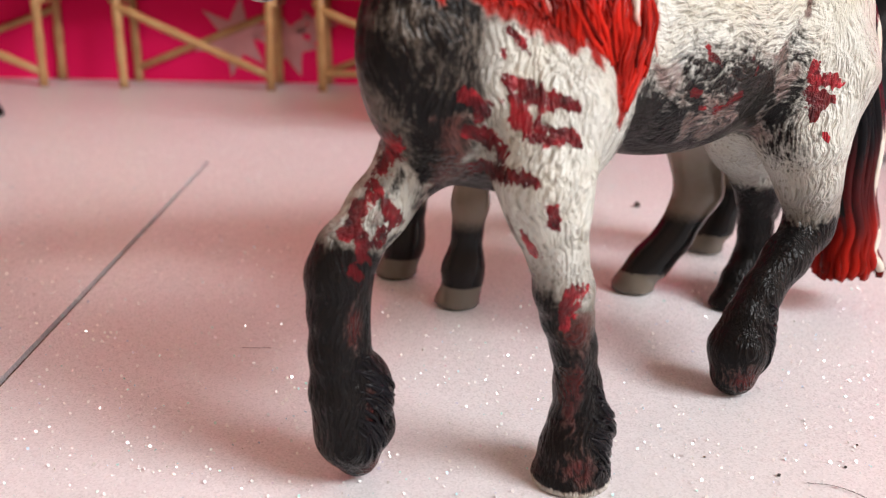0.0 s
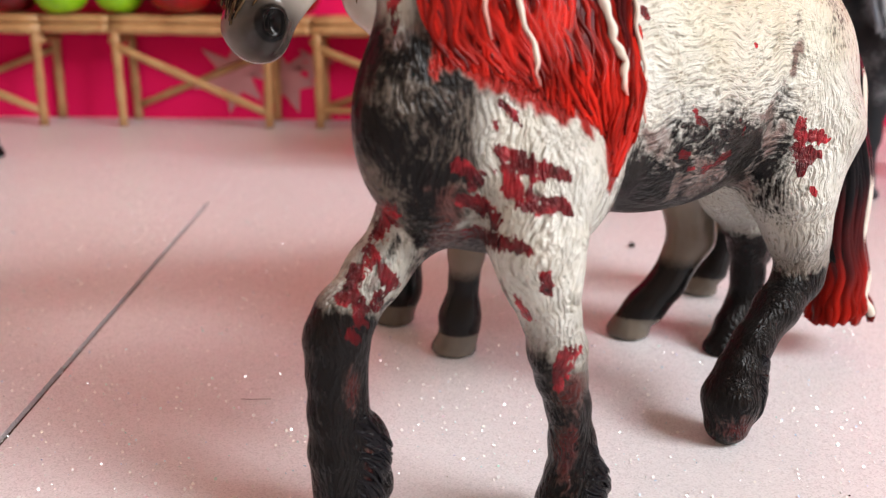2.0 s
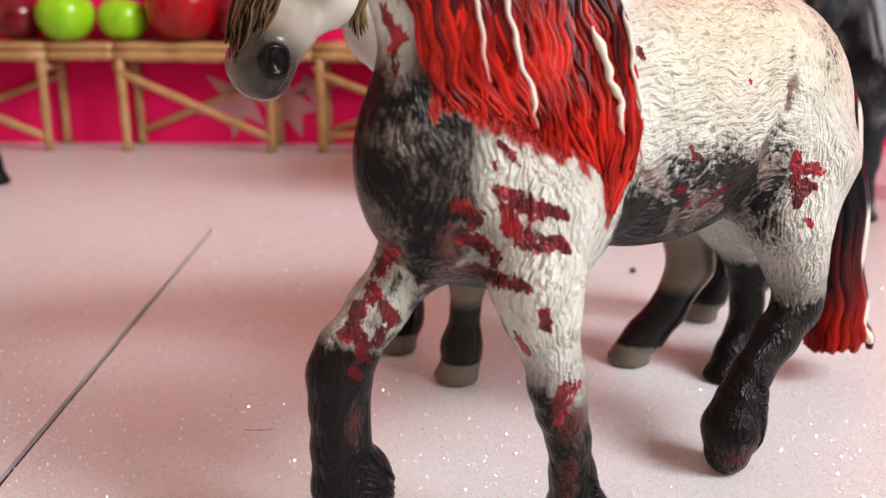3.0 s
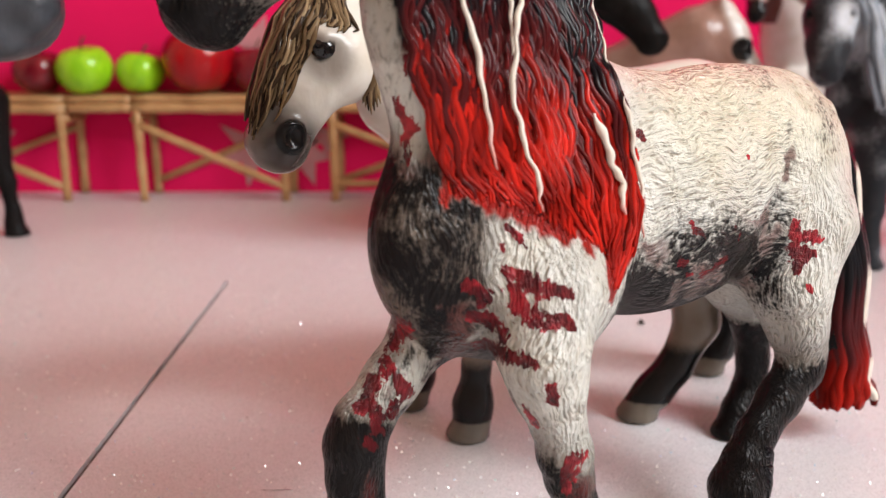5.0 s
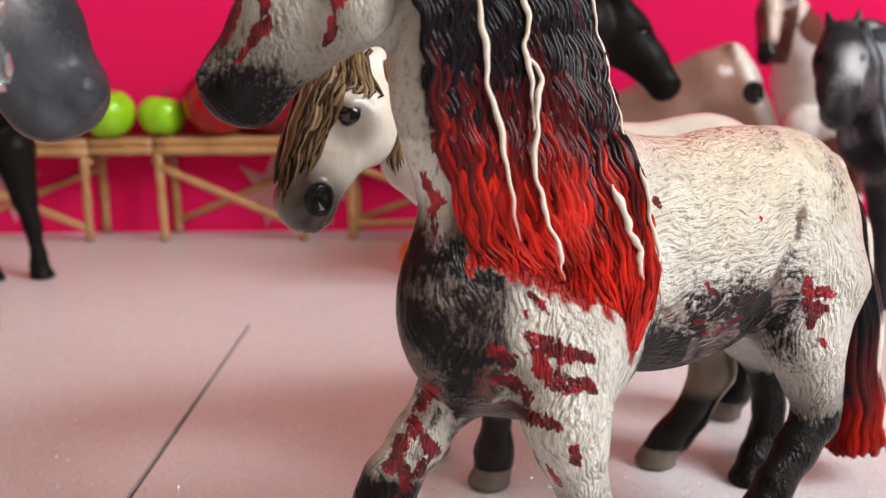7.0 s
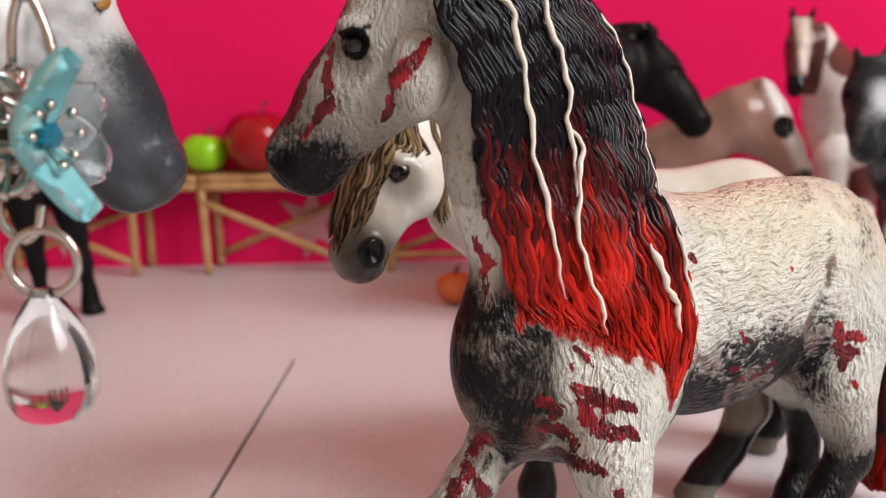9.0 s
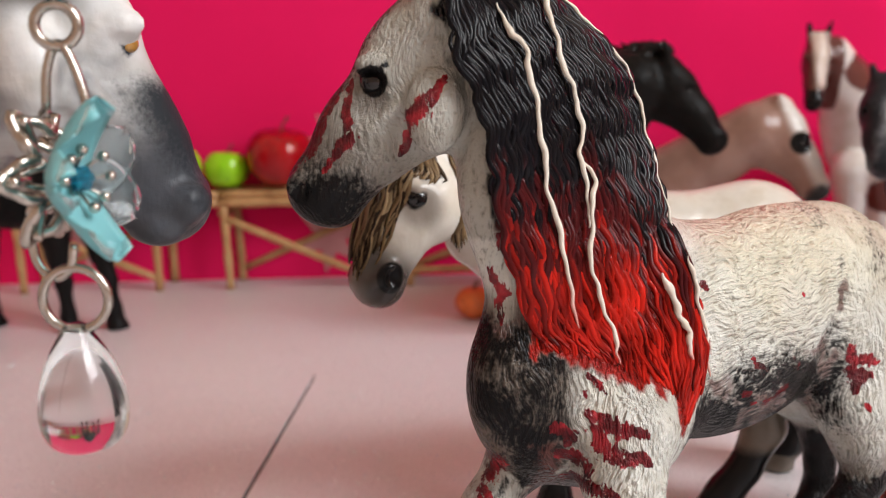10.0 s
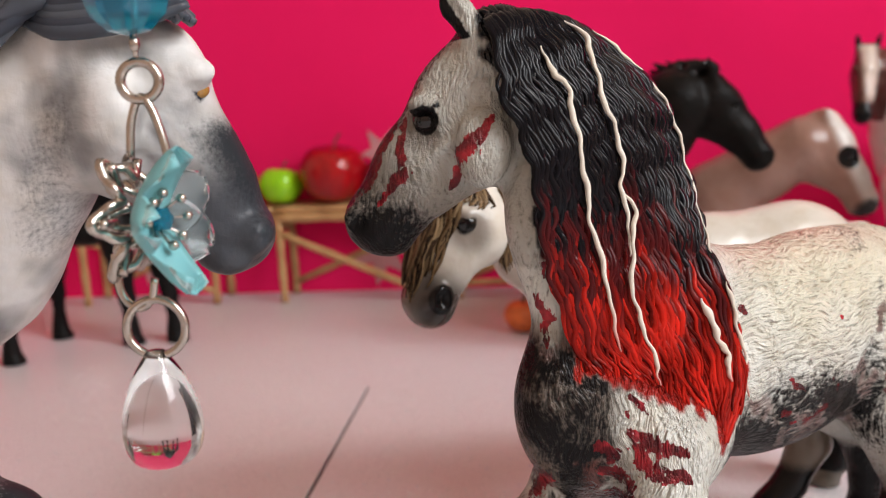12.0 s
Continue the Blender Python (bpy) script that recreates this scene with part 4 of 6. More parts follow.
    # raised foreleg, folded at the fetlock
    c.chain([((34.0, -7.8, 52.8), 7.1), ((38.4, -8.6, 48.3), 5.0), ((45.0, -9.3, 41.4), 4.0), ((49.6, -10.0, 36.1), 4.0)], 2.2)
    c.chain([((50.0, -10.0, 36.0), 4.3), ((51.2, -10.3, 32.2), 4.2), ((51.8, -10.3, 27.8), 3.6), ((51.9, -10.3, 21.8), 3.5), ((51.6, -10.3, 15.5), 4.0)], 1.8)
    c.ball((52.8, -10.0, 33.6), (2.8, 3.4, 3.4), 1.6)
    c.cone((49.4, -8.4, 31.0), 1.6, (48.8, -8.2, 18.0), 1.5, 1.6)
    c.ball((47.4, -9.6, 14.0), (4.2, 4.4, 6.6), 2.6)
    c.chain([((51.2, -10.3, 15.0), 4.2), ((50.4, -10.3, 11.0), 4.4), ((49.6, -10.3, 7.8), 4.9), ((48.4, -10.3, 4.0), 3.4)], 1.6)
    c.ball((45.6, -10.0, 8.4), (2.8, 4.0, 3.4), 2.0)
    # hind leg on the near side: thigh, hock with its point, slanting cannon, fetlock, hoof
    c.chain([((-40, 7, 54), 11.5), ((-36.0, 9.8, 44), 6.6), ((-37.8, 10.6, 36), 4.8), ((-40.0, 10.8, 30.5), 4.4)], 4)
    c.chain([((-40.0, 10.8, 30.5), 4.4), ((-39.6, 10.8, 27.2), 4.3), ((-32.8, 10.8, 22.8), 4.0), ((-25.6, 10.8, 17.9), 3.5), ((-22.2, 10.8, 13.1), 4.1), ((-20.2, 10.8, 8.6), 5.3)], 1.6)
    c.ball((-42.2, 10.8, 29.8), (2.6, 3.0, 3.8), 1.6)
    c.cone((-41.6, 11.6, 31.5), 1.5, (-39.6, 10.8, 43.0), 1.4, 2.0)
    c.ball((-23.6, 10.8, 9.6), (3.4, 4.0, 4.4), 2.0)
    c.chain([((-20.2, 10.8, 8.6), 5.1), ((-19.6, 10.8, 4.0), 4.2)], 1.4)
    # hind leg on the far side
    c.chain([((-45, -7, 50), 12), ((-50.5, -10.5, 39.5), 7.2), ((-58.4, -12, 30.5), 4.8)], 4)
    c.chain([((-58.4, -12, 30.5), 4.8), ((-61.6, -12, 25), 4.4), ((-62.6, -12, 17), 3.5), ((-63.0, -12, 9.5), 4.1), ((-59.0, -12, 6.0), 4.2)], 1.8)
    hoof(c, (-56.6, -12, 0), 4.8, (1, 0, 0), 1.6)
    # creases between limb and trunk
    c.cone((-27, 14.2, 67), 0.6, (-18, 14.4, 52), 1.3, 5.0, cut=True)
    c.cone((16, 13.0, 54), 0.3, (14, 13.6, 66), 0.3, 1.5, cut=True)
    # dock of the tail
    c.chain([((-57, 0, 74), 4.5), ((-66, 0.5, 62), 4.2), ((-71, 1.5, 44), 4.5), ((-72, 3, 24), 4.0)], 3)
    c.floor_cut(0.0)
    left = smooth_path([(49.0, -15.0, 124.0), (51.5, -8.5, 126.6), (52.7, -3.6, 115.3), (50.1, -1.8, 108.2), (50.2, -0.2, 98.7), (49.2, 0.6, 92.4), (47.7, 3.3, 79.1), (45.6, 4.8, 72.0)], 90)
    right = smooth_path([(30.0, -14.0, 121.0), (30.0, -10.0, 125.6), (22.4, -7.7, 120.2), (16.6, -3.6, 111.5), (15.0, -0.6, 100.0), (17.4, 6.0, 87.5), (16.4, 10.3, 76.0), (15.0, 11.4, 65.0), (20.0, 12.4, 55.5)], 90)
    ridge = smooth_path([(39.5, -15.0, 123.0), (41.5, -9.5, 128.4), (39.5, -3.6, 120.5), (36.0, 0.2, 110.5), (34.0, 2.2, 99.0), (33.0, 3.6, 89.0), (33.5, 8.6, 76.0), (30.5, 9.6, 66.0)], 90)
    black, deep, red, bone = np.array([0.006, 0.0055, 0.007]), np.array([0.06, 0.007, 0.008]), np.array([0.58, 0.020, 0.012]), np.array([0.70, 0.65, 0.57])
    N = 90

    def across(u):
        return (2 * (1 - u) * (0.5 - u)) * left + (4 * u * (1 - u)) * ridge + (2 * u * (u - 0.5)) * right

    under = kdtree.KDTree(15 * N)
    for i in range(15):
        for k, g in enumerate(across((i + 0.5) / 15)):
            under.insert(g, i * N + k)
    under.balance()

    def painted(v):
        paint, dark, stain = paint_main(v, c, head_at)
        near = np.array([under.find(g)[2] if g[2] > 52 and g[0] > 8 else 99.0 for g in v])
        rag = np.array([noise.noise(Vector((g[0] * 0.7, g[1] * 0.7, g[2] * 0.35))) if d < 6 else 0.0 for g, d in zip(v, near)])
        wet = soft(-near - 1.6 * rag, -2.9, -2.3)
        low = soft(-v[:, 2], -92, -84)[:, None]
        paint = paint * (1 - wet[:, None]) + (black * (1 - low) + red * 0.55 * low) * wet[:, None]
        return paint, dark * (1 - wet), stain * (1 - wet)

    fig.skin(c, painted, flow_main, relief_main)
    # long wavy mane on the near side of the neck
    rng = np.random.default_rng(5)
    q = np.linspace(0, 1, N)
    swell = np.interp(q, [0, 0.12, 0.25, 1], [0.0, 0.25, 1, 0.9])
    for layer, count in ((0, 60), (1, 54), (2, 44)):
        for i in range(count):
            u = np.clip((i + 0.5 + rng.uniform(-0.3, 0.3)) / count, 0.0, 1.0)
            p = across(u)
            run = np.concatenate([[0], np.cumsum(np.linalg.norm(np.diff(p, axis=0), axis=1))])
            bend = np.sin(run * 2 * np.pi / (7.0 * rng.uniform(0.97, 1.03)) + 5.0 * u + 0.9 * np.sin(9 * u + run * 0.05) + rng.normal() * 0.35 + layer * 0.8) + 0.26 * np.sin(run * 2 * np.pi / rng.uniform(3.4, 4.6) + rng.uniform(0, 6))
            drift = np.sin(run * 2 * np.pi / 23.0 + 11 * u + layer)
            p = p + np.outer((0.54 * bend + 0.5 * drift) * swell, np.array([0.8, -0.5, 0.1]))
            over = (0.0, 0.35, 0.65)[layer] + rng.uniform(-0.15, 0.2)
            p = c.lift(p, over)
            lie = soft(q, 0.70, 0.97)[:, None]
            p = p * (1 - lie) + c.lift(p, 0.55 * over, True) * lie
            start, stop = (0, N) if layer == 0 else (int(N * rng.uniform(0, 0.35)) if layer == 2 else 0, int(N * rng.uniform(0.80, 1.0)))
            p = p[start:stop]
            p = np.vstack([p, p[-1] + (p[-1] - p[-3]) * rng.uniform(0.1, 0.6)])
            h = np.linspace(0, 1, len(p))
            wide = rng.uniform(0.34, 0.78) * (0.8 if layer == 2 else 1) * np.interp(h, [0, 0.08, 0.86, 1], [0.4 if layer == 2 else 0.9, 1, 1, 0.42]) * np.interp(p[:, 2], [72, 90], [0.98, 1.0])
            edge = 91 - 5.0 * u + rng.normal() * 4.5 - 8 * max(0.0, u - 0.7)
            mix = soft(-p[:, 2], -(edge + 8), -(edge + 1))[:, None]
            mix2 = soft(-p[:, 2], -(edge - 2), -(edge - 11))[:, None]
            tone = red * rng.uniform(0.5, 1.05)
            if u > 0.72:
                tone = tone * 0.88
            if rng.random() < 0.18:
                tone = tone * 0.35
            smear = (0.82 + 0.4 * np.sin(run[start:stop] * 0.42 + 9 * u + rng.uniform(0, 2)) * rng.uniform(0.2, 1.0))
            smear = np.append(smear, smear[-1])[:, None]
            tone = tone * np.clip(smear, 0.25, 1.1)
            col = black * (1 - mix) + deep * mix
            col = col * (1 - mix2) + tone * mix2
            fig.strand(p, wide, col)
    whites = [([(44.4, -3.8, 122.6), (44.0, -2.3, 118.8), (42.7, -0.4, 116.5), (42.0, 0.2, 112.1), (41.6, 1.4, 106.0), (41.2, 2.0, 100.0), (41.1, 2.9, 94.0), (39.7, 4.1, 86.9), (39.5, 5.4, 79.7), (38.7, 6.4, 74.0)], 0.9),
              ([(36.0, -8.4, 127.2), (34.6, -4.4, 124.0), (35.0, -2.0, 119.0), (35.4, 0.7, 113.0), (34.2, 1.8, 108.5), (33.9, 2.7, 103.5), (34.7, 3.2, 99.0), (33.9, 3.9, 93.4), (34.6, 4.4, 88.6)], 0.85),
              ([(34.3, 3.2, 99.2), (32.6, 4.0, 95.5), (34.6, 5.2, 90.2), (35.4, 6.0, 82.8), (34.7, 7.4, 77.3), (34.3, 9.6, 72.1), (35.0, 11.0, 68.6)], 0.75),
              ([(23.3, 9.7, 80.6), (21.5, 11.1, 74.5), (20.1, 12.2, 70.6), (20.2, 12.9, 66.4)], 1.15),
              ([(17.6, 10.2, 82.6), (16.5, 11.0, 76.4), (14.6, 11.4, 69.0), (14.6, 12.0, 62.1)], 0.7),
              ([across(0.985)[k] for k in range(14, 62, 5)], 0.6)]
    for k, (ctrl, w) in enumerate(whites):
        p = smooth_path(ctrl, 90)
        h = np.linspace(0, 1, 90)
        p = p + (np.array([0.25, 0.35, 0.05]) if k < 5 else np.array([-0.3, 0.7, 0.3]))
        p = c.lift(p, 0.5) + np.outer(0.22 * np.sin(h * len(ctrl) * 4.0 + 1) + 0.10 * np.sin(h * len(ctrl) * 9.0), np.array([0.8, -0.5, 0]))
        tip = soft(h, 0.8, 1.0)[:, None] * (0.6 if ctrl[-1][2] < 80 else 0.0)
        fig.strand(p, 0.52 * w * (1 + 0.2 * np.sin(h * 31 + len(ctrl))) * np.interp(h, [0, 0.12, 0.85, 1], [0.3, 1, 0.8, 0.25]), bone * (1 - tip) + red * tip, 8)
    # coarse hair behind the fetlocks
    for fs, fl, top, size in ((50.6, -6.0, 21.5, 0.92), (24.0, 14.2, 16.0, 0.85), (-22.0, 15.0, 17.0, 0.8)):
        for i in range(34):
            f = i / 33
            a = np.array([fs - 0.5 + 1.0 * f + rng.normal() * 0.5, fl, top - 12.0 * f * size + rng.normal() * 0.7])
            b = np.array([fs - (4.4 + 1.8 * math.sin(math.pi * f) - 3.4 * f * f) * size + rng.normal() * 0.6, fl - 1.2, max(2.2, top - (5.5 + 13.0 * f) * size + rng.normal() * 0.8)])
            m = (a + b) / 2 + np.array([-0.4, 1.0, 1.5 * (1 - 0.8 * f)]) * size
            h = np.linspace(0, 1, 16)
            p = smooth_path([a, m, b], 16) + np.outer(0.25 * np.sin(h * 11 + rng.uniform(0, 6)), (0.6, 0, 1))
            p = c.lift(p, rng.uniform(-0.1, 0.16), True)
            fig.strand(p, rng.uniform(0.26, 0.44) * size ** 0.5 * np.interp(h, [0, 0.3, 0.8, 1], [0.2, 1, 0.9, 0.2]), black * rng.uniform(0.8, 1.8))
    # tail
    for i in range(34):
        a = 2 * np.pi * i / 34
        ring = np.array([np.cos(a) * 1.0, np.sin(a), 0])
        o = lambda k, w: ring * np.array([k, w, 0])
        p = smooth_path([np.array([-59, 0, 73]) + o(3.5, 3), np.array([-67, 0.8, 60]) + o(4, 4), np.array([-71.5, 2, 42]) + o(5, 4.5), np.array([-74.0, 3.2, 24]) + o(4.6, 4.2), np.array([-75.0, 4.0, 15]) + o(5.4, 4.8), np.array([-74.6, 4.2, 9]) + o(7.6, 5.6) + rng.normal(size=3) * 0.6], 34)
        h = np.linspace(0, 1, 34)
        p = p + np.outer(0.5 * np.sin(h * 24 + rng.uniform(0, 1.5)), np.array([0.7, -0.7, 0]))
        edge = 28 + rng.normal() * 4
        m1, m2 = soft(-p[:, 2], -(edge + 10), -edge)[:, None], soft(-p[:, 2], -(edge - 5), -(edge - 16))[:, None]
        col = (black * (1 - m1) + deep * m1) * (1 - m2) + red * rng.uniform(0.2, 0.6) * m2
        if i in (9, 11):
            col = np.ones((34, 1)) * bone
        fig.strand(p, rng.uniform(0.9, 1.3) * np.interp(h, [0, 0.1, 0.94, 1], [0.8, 1, 1, 0.6]), col)
    fig.finish("toy_horse", [M_MAIN, M_HAIR, M_EYE], MAIN_M, "dapple grey plastic horse figure with red paint and long black mane")


build_main()


# ---------------------------------------------------------------- the other horses
def rest_horse(base, lo, hi, cell):
    """The lump of a figure whose places are given in the room's millimetres, from its base."""
    b = np.array(base, float)
    return (lambda x, y, z: np.array([x, y, z], float) - b), Clay(np.array(lo) - b, np.array(hi) - b, cell), Figure(), Matrix.Translation(b * 0.001)


def leg(c, pts, hoof_at, r, toe, k=2.0):
    c.chain(pts, k)
    hoof(c, hoof_at, r, toe)


def build_pony():
    W, c, fig, m = rest_horse((32, 206, 0), (-48, 150, -2), (96, 240, 112), 0.9)
    yaw = math.atan2(-0.28, -0.96)
    c.ball(W(36, 207, 65), (32, 13, 18), 5, yaw)
    c.ball(W(58, 213, 64), (20, 13, 20.5), 6, yaw)
    c.ball(W(10, 200, 63), (18, 12, 19), 6, yaw)
    poll, nose = W(-21.5, 173, 98.5), W(-31, 159.5, 69.0)
    sd = np.array([0.74, -0.67, -0.05])
    c.chain([(W(8, 198, 72), 14), (W(-4, 188, 86), 11), (W(-14, 179, 93), 9)], 5)
    c.cone(W(-9, 183, 78), 8.5, W(8, 198, 68), 15, 4)
    at = model_head(c, fig, poll, nose, sd, ears=0.2, thin=0.88, eye=(0.36, -0.02, 0.185, 0.092), jaw=0.6)
    c.ball(W(-20.0, 171.0, 86.0), (8.6, 8.0, 9.0), 4)
    c.ball(at(0.66, 0.36), (4.6, 4.6, 5.6), 3.0, cut=True)
    c.ball(at(0.9, 0.03), (4.6, 4.4, 4.3), 3)
    for w in (-1, 1):
        c.ball(at(0.87, -0.02, w * 0.13), (2.9, 2.9, 3.0), 1.5)
        c.ball(at(0.885, -0.03, w * 0.195), (1.9, 1.9, 2.2), 0.8, cut=True)
        c.cone(at(1.02, 0.10, w * 0.12), 0.4, at(0.80, 0.13, w * 0.13), 0.4, 0.8, cut=True)
        # veins and the ridge of the cheekbone
        for v0, v1, v2 in (((0.46, 0.10), (0.56, 0.06), (0.66, 0.08)), ((0.50, 0.01), (0.60, -0.02), (0.72, 0.01)), ((0.56, 0.06), (0.62, 0.12), (0.70, 0.13))):
            c.chain([(at(v0[0], v0[1], w * 0.19), 0.75), (at(v1[0], v1[1], w * 0.165), 0.7), (at(v2[0], v2[1], w * 0.14), 0.55)], 1.0)
        c.ball(at(0.31, -0.08, w * 0.16), (1.8, 1.2, 1.0), 1.5)
    leg(c, [(W(8, 193, 52), 9), (W(8.4, 190, 32), 3.9), (W(8.0, 189, 23), 3.8), (W(7.6, 189, 17), 3.1), (W(7.2, 189, 11), 3.6), (W(6.8, 189, 8), 4.4), (W(6.6, 189, 5), 4.2)], W(6.5, 189, 0), 5.2, (-1, -0.2, 0))
    leg(c, [(W(3, 205, 52), 9), (W(-3.6, 206, 32), 4.1), (W(-4.8, 207, 23), 3.9), (W(-5.4, 207, 17), 3.3), (W(-6, 207, 11), 3.6), (W(-6.8, 207, 8), 4.4), (W(-7.6, 207, 5), 4.2)], W(-8, 207, 0), 5.2, (-1, -0.2, 0))
    leg(c, [(W(62, 205, 54), 12), (W(58, 202, 38), 7.5), (W(60, 201, 24), 5.2), (W(55, 200, 13), 4.0), (W(50.5, 200, 7), 4.8)], W(47.5, 200, 0), 5.2, (-1, -0.2, 0))
    leg(c, [(W(68, 222, 54), 12), (W(70, 226, 38), 7.0), (W(77, 229, 25), 5.0), (W(76, 230, 14), 4.0), (W(74, 230, 7), 4.8)], W(72, 230, 0), 5.2, (-1, -0.2, 0))
    c.chain([(W(76, 217, 74), 4), (W(84, 220, 58), 6), (W(84, 220, 34), 6.5), (W(82, 220, 14), 4)], 3)
    c.floor_cut(0.0)
    b = np.array([32, 206, 0.0])

    def painter(v):
        p = v + b
        z = p[:, 2]
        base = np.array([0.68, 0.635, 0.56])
        # trunk painted darker than the head, for the shade it stands in
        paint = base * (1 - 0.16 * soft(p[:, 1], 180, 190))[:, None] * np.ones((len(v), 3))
        low = soft(-z, -50, -24)[:, None] * (z < 54)[:, None]
        paint = paint * (1 - low) + np.array([0.17, 0.135, 0.105]) * low
        dark = np.where(z < 54, soft(-z, -25, -13), 0)
        grey = soft(-np.linalg.norm(v - nose, axis=1), -24, -8)[:, None]
        paint = paint * (1 - 0.55 * grey) + np.array([0.30, 0.26, 0.23]) * 0.55 * grey
        snout = soft(-np.linalg.norm(v - nose - np.array([-1.2, 0.6, -1.0]), axis=1), -14.5, -9.0)[:, None]
        paint = paint * (1 - snout) + np.array([0.040, 0.032, 0.029]) * snout
        for w in (-1, 1):
            dark = np.maximum(dark, soft(-np.linalg.norm(v - at(0.885, -0.03, w * 0.18), axis=1), -4.2, -2.6))
        tip = z < 5
        dark = np.where(tip, 0.25, dark)
        paint = np.where(tip[:, None], np.array([0.13, 0.11, 0.09]), paint)
        for w in (-1, 1):
            dark = np.maximum(dark, 0.95 * stroke(v, [at(0.42, -0.06, w * 0.20), at(0.345, -0.035, w * 0.215), at(0.31, 0.03, w * 0.21)], 1.3, 0.9))
            dark = np.maximum(dark, 0.6 * stroke(v, [at(0.43, -0.05, w * 0.20), at(0.40, 0.02, w * 0.21)], 1.0, 0.7))
        for w in (-1, 1):
            shade = 0.75 * soft(-np.linalg.norm(v - at(0.41, -0.01, w * 0.20), axis=1), -7.0, -2.5)[:, None]
            paint = paint * (1 - shade) + np.array([0.17, 0.14, 0.12]) * shade
        wash = soft(-np.abs((v - at(0.55, -0.16)) @ sd), -6.0, -1.0) * soft((v - at(0.30, 0.0)) @ unit(nose - poll), 0, 6) * (p[:, 1] < 184)
        paint = paint * (1 - 0.35 * wash[:, None]) + np.array([0.40, 0.35, 0.31]) * 0.35 * wash[:, None]
        tailpart = (p[:, 0] > 78)
        paint = np.where(tailpart[:, None], np.array([0.42, 0.30, 0.15]), paint)
        return paint, dark, 0.0

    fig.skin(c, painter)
    tan = [(0.14, 0.088, 0.045), (0.26, 0.18, 0.10), (0.022, 0.014, 0.009), (0.17, 0.11, 0.06), (0.05, 0.030, 0.018)]
    forelock(fig, poll, nose, sd, 60, tan, 0.92, 1.35, 0.50, 3, 0.95, c, (-1.0, 0.50), 0.98, 0.2)
    forelock(fig, poll, nose, sd, 70, tan, 0.90, 1.3, 0.42, 13, 1.0, c, (-1.0, 0.30), 0.95, 0.15, 2.0)
    forelock(fig, poll, nose, sd, 34, tan[::-1], 0.72, 1.1, 0.52, 4, 1.0, c, (-1.0, 0.62), 0.98, 0.2)
    forelock(fig, poll, nose, sd, 30, tan, 0.30, 1.45, 0.5, 8, 1.0, c, (0.30, 1.0), 0.92, 0.1)
    for i in range(7):
        f = (i - 3) / 3
        p = c.lift(smooth_path([W(-14.5 + 0.3 * f, 172 + f, 98), W(-13.8 + 0.5 * f, 170 + 0.6 * f, 88), W(-13.0 + 1.7 * f, 168 + abs(f), 76 + 2.0 * abs(f))], 16), 0.25)
        fig.strand(p, 0.55 * np.interp(np.linspace(0, 1, 16), [0, 0.3, 0.85, 1], [0.3, 0.8, 1.1, 0.2]), tan[i % 5])
    hanging_mane(fig, [W(-12, 180, 101), W(-4, 188, 97), W(8, 198, 86), W(18, 202, 83)], [W(-6, 172, 76), W(2, 179, 72), W(12, 186, 68), W(20, 190, 66)], 34, tan, 1.1, 5)
    fig.finish("toy_horse", [M_SMOOTH, M_HAIR, M_EYE], m, "glossy white plastic pony figure with tan forelock and dark muzzle")


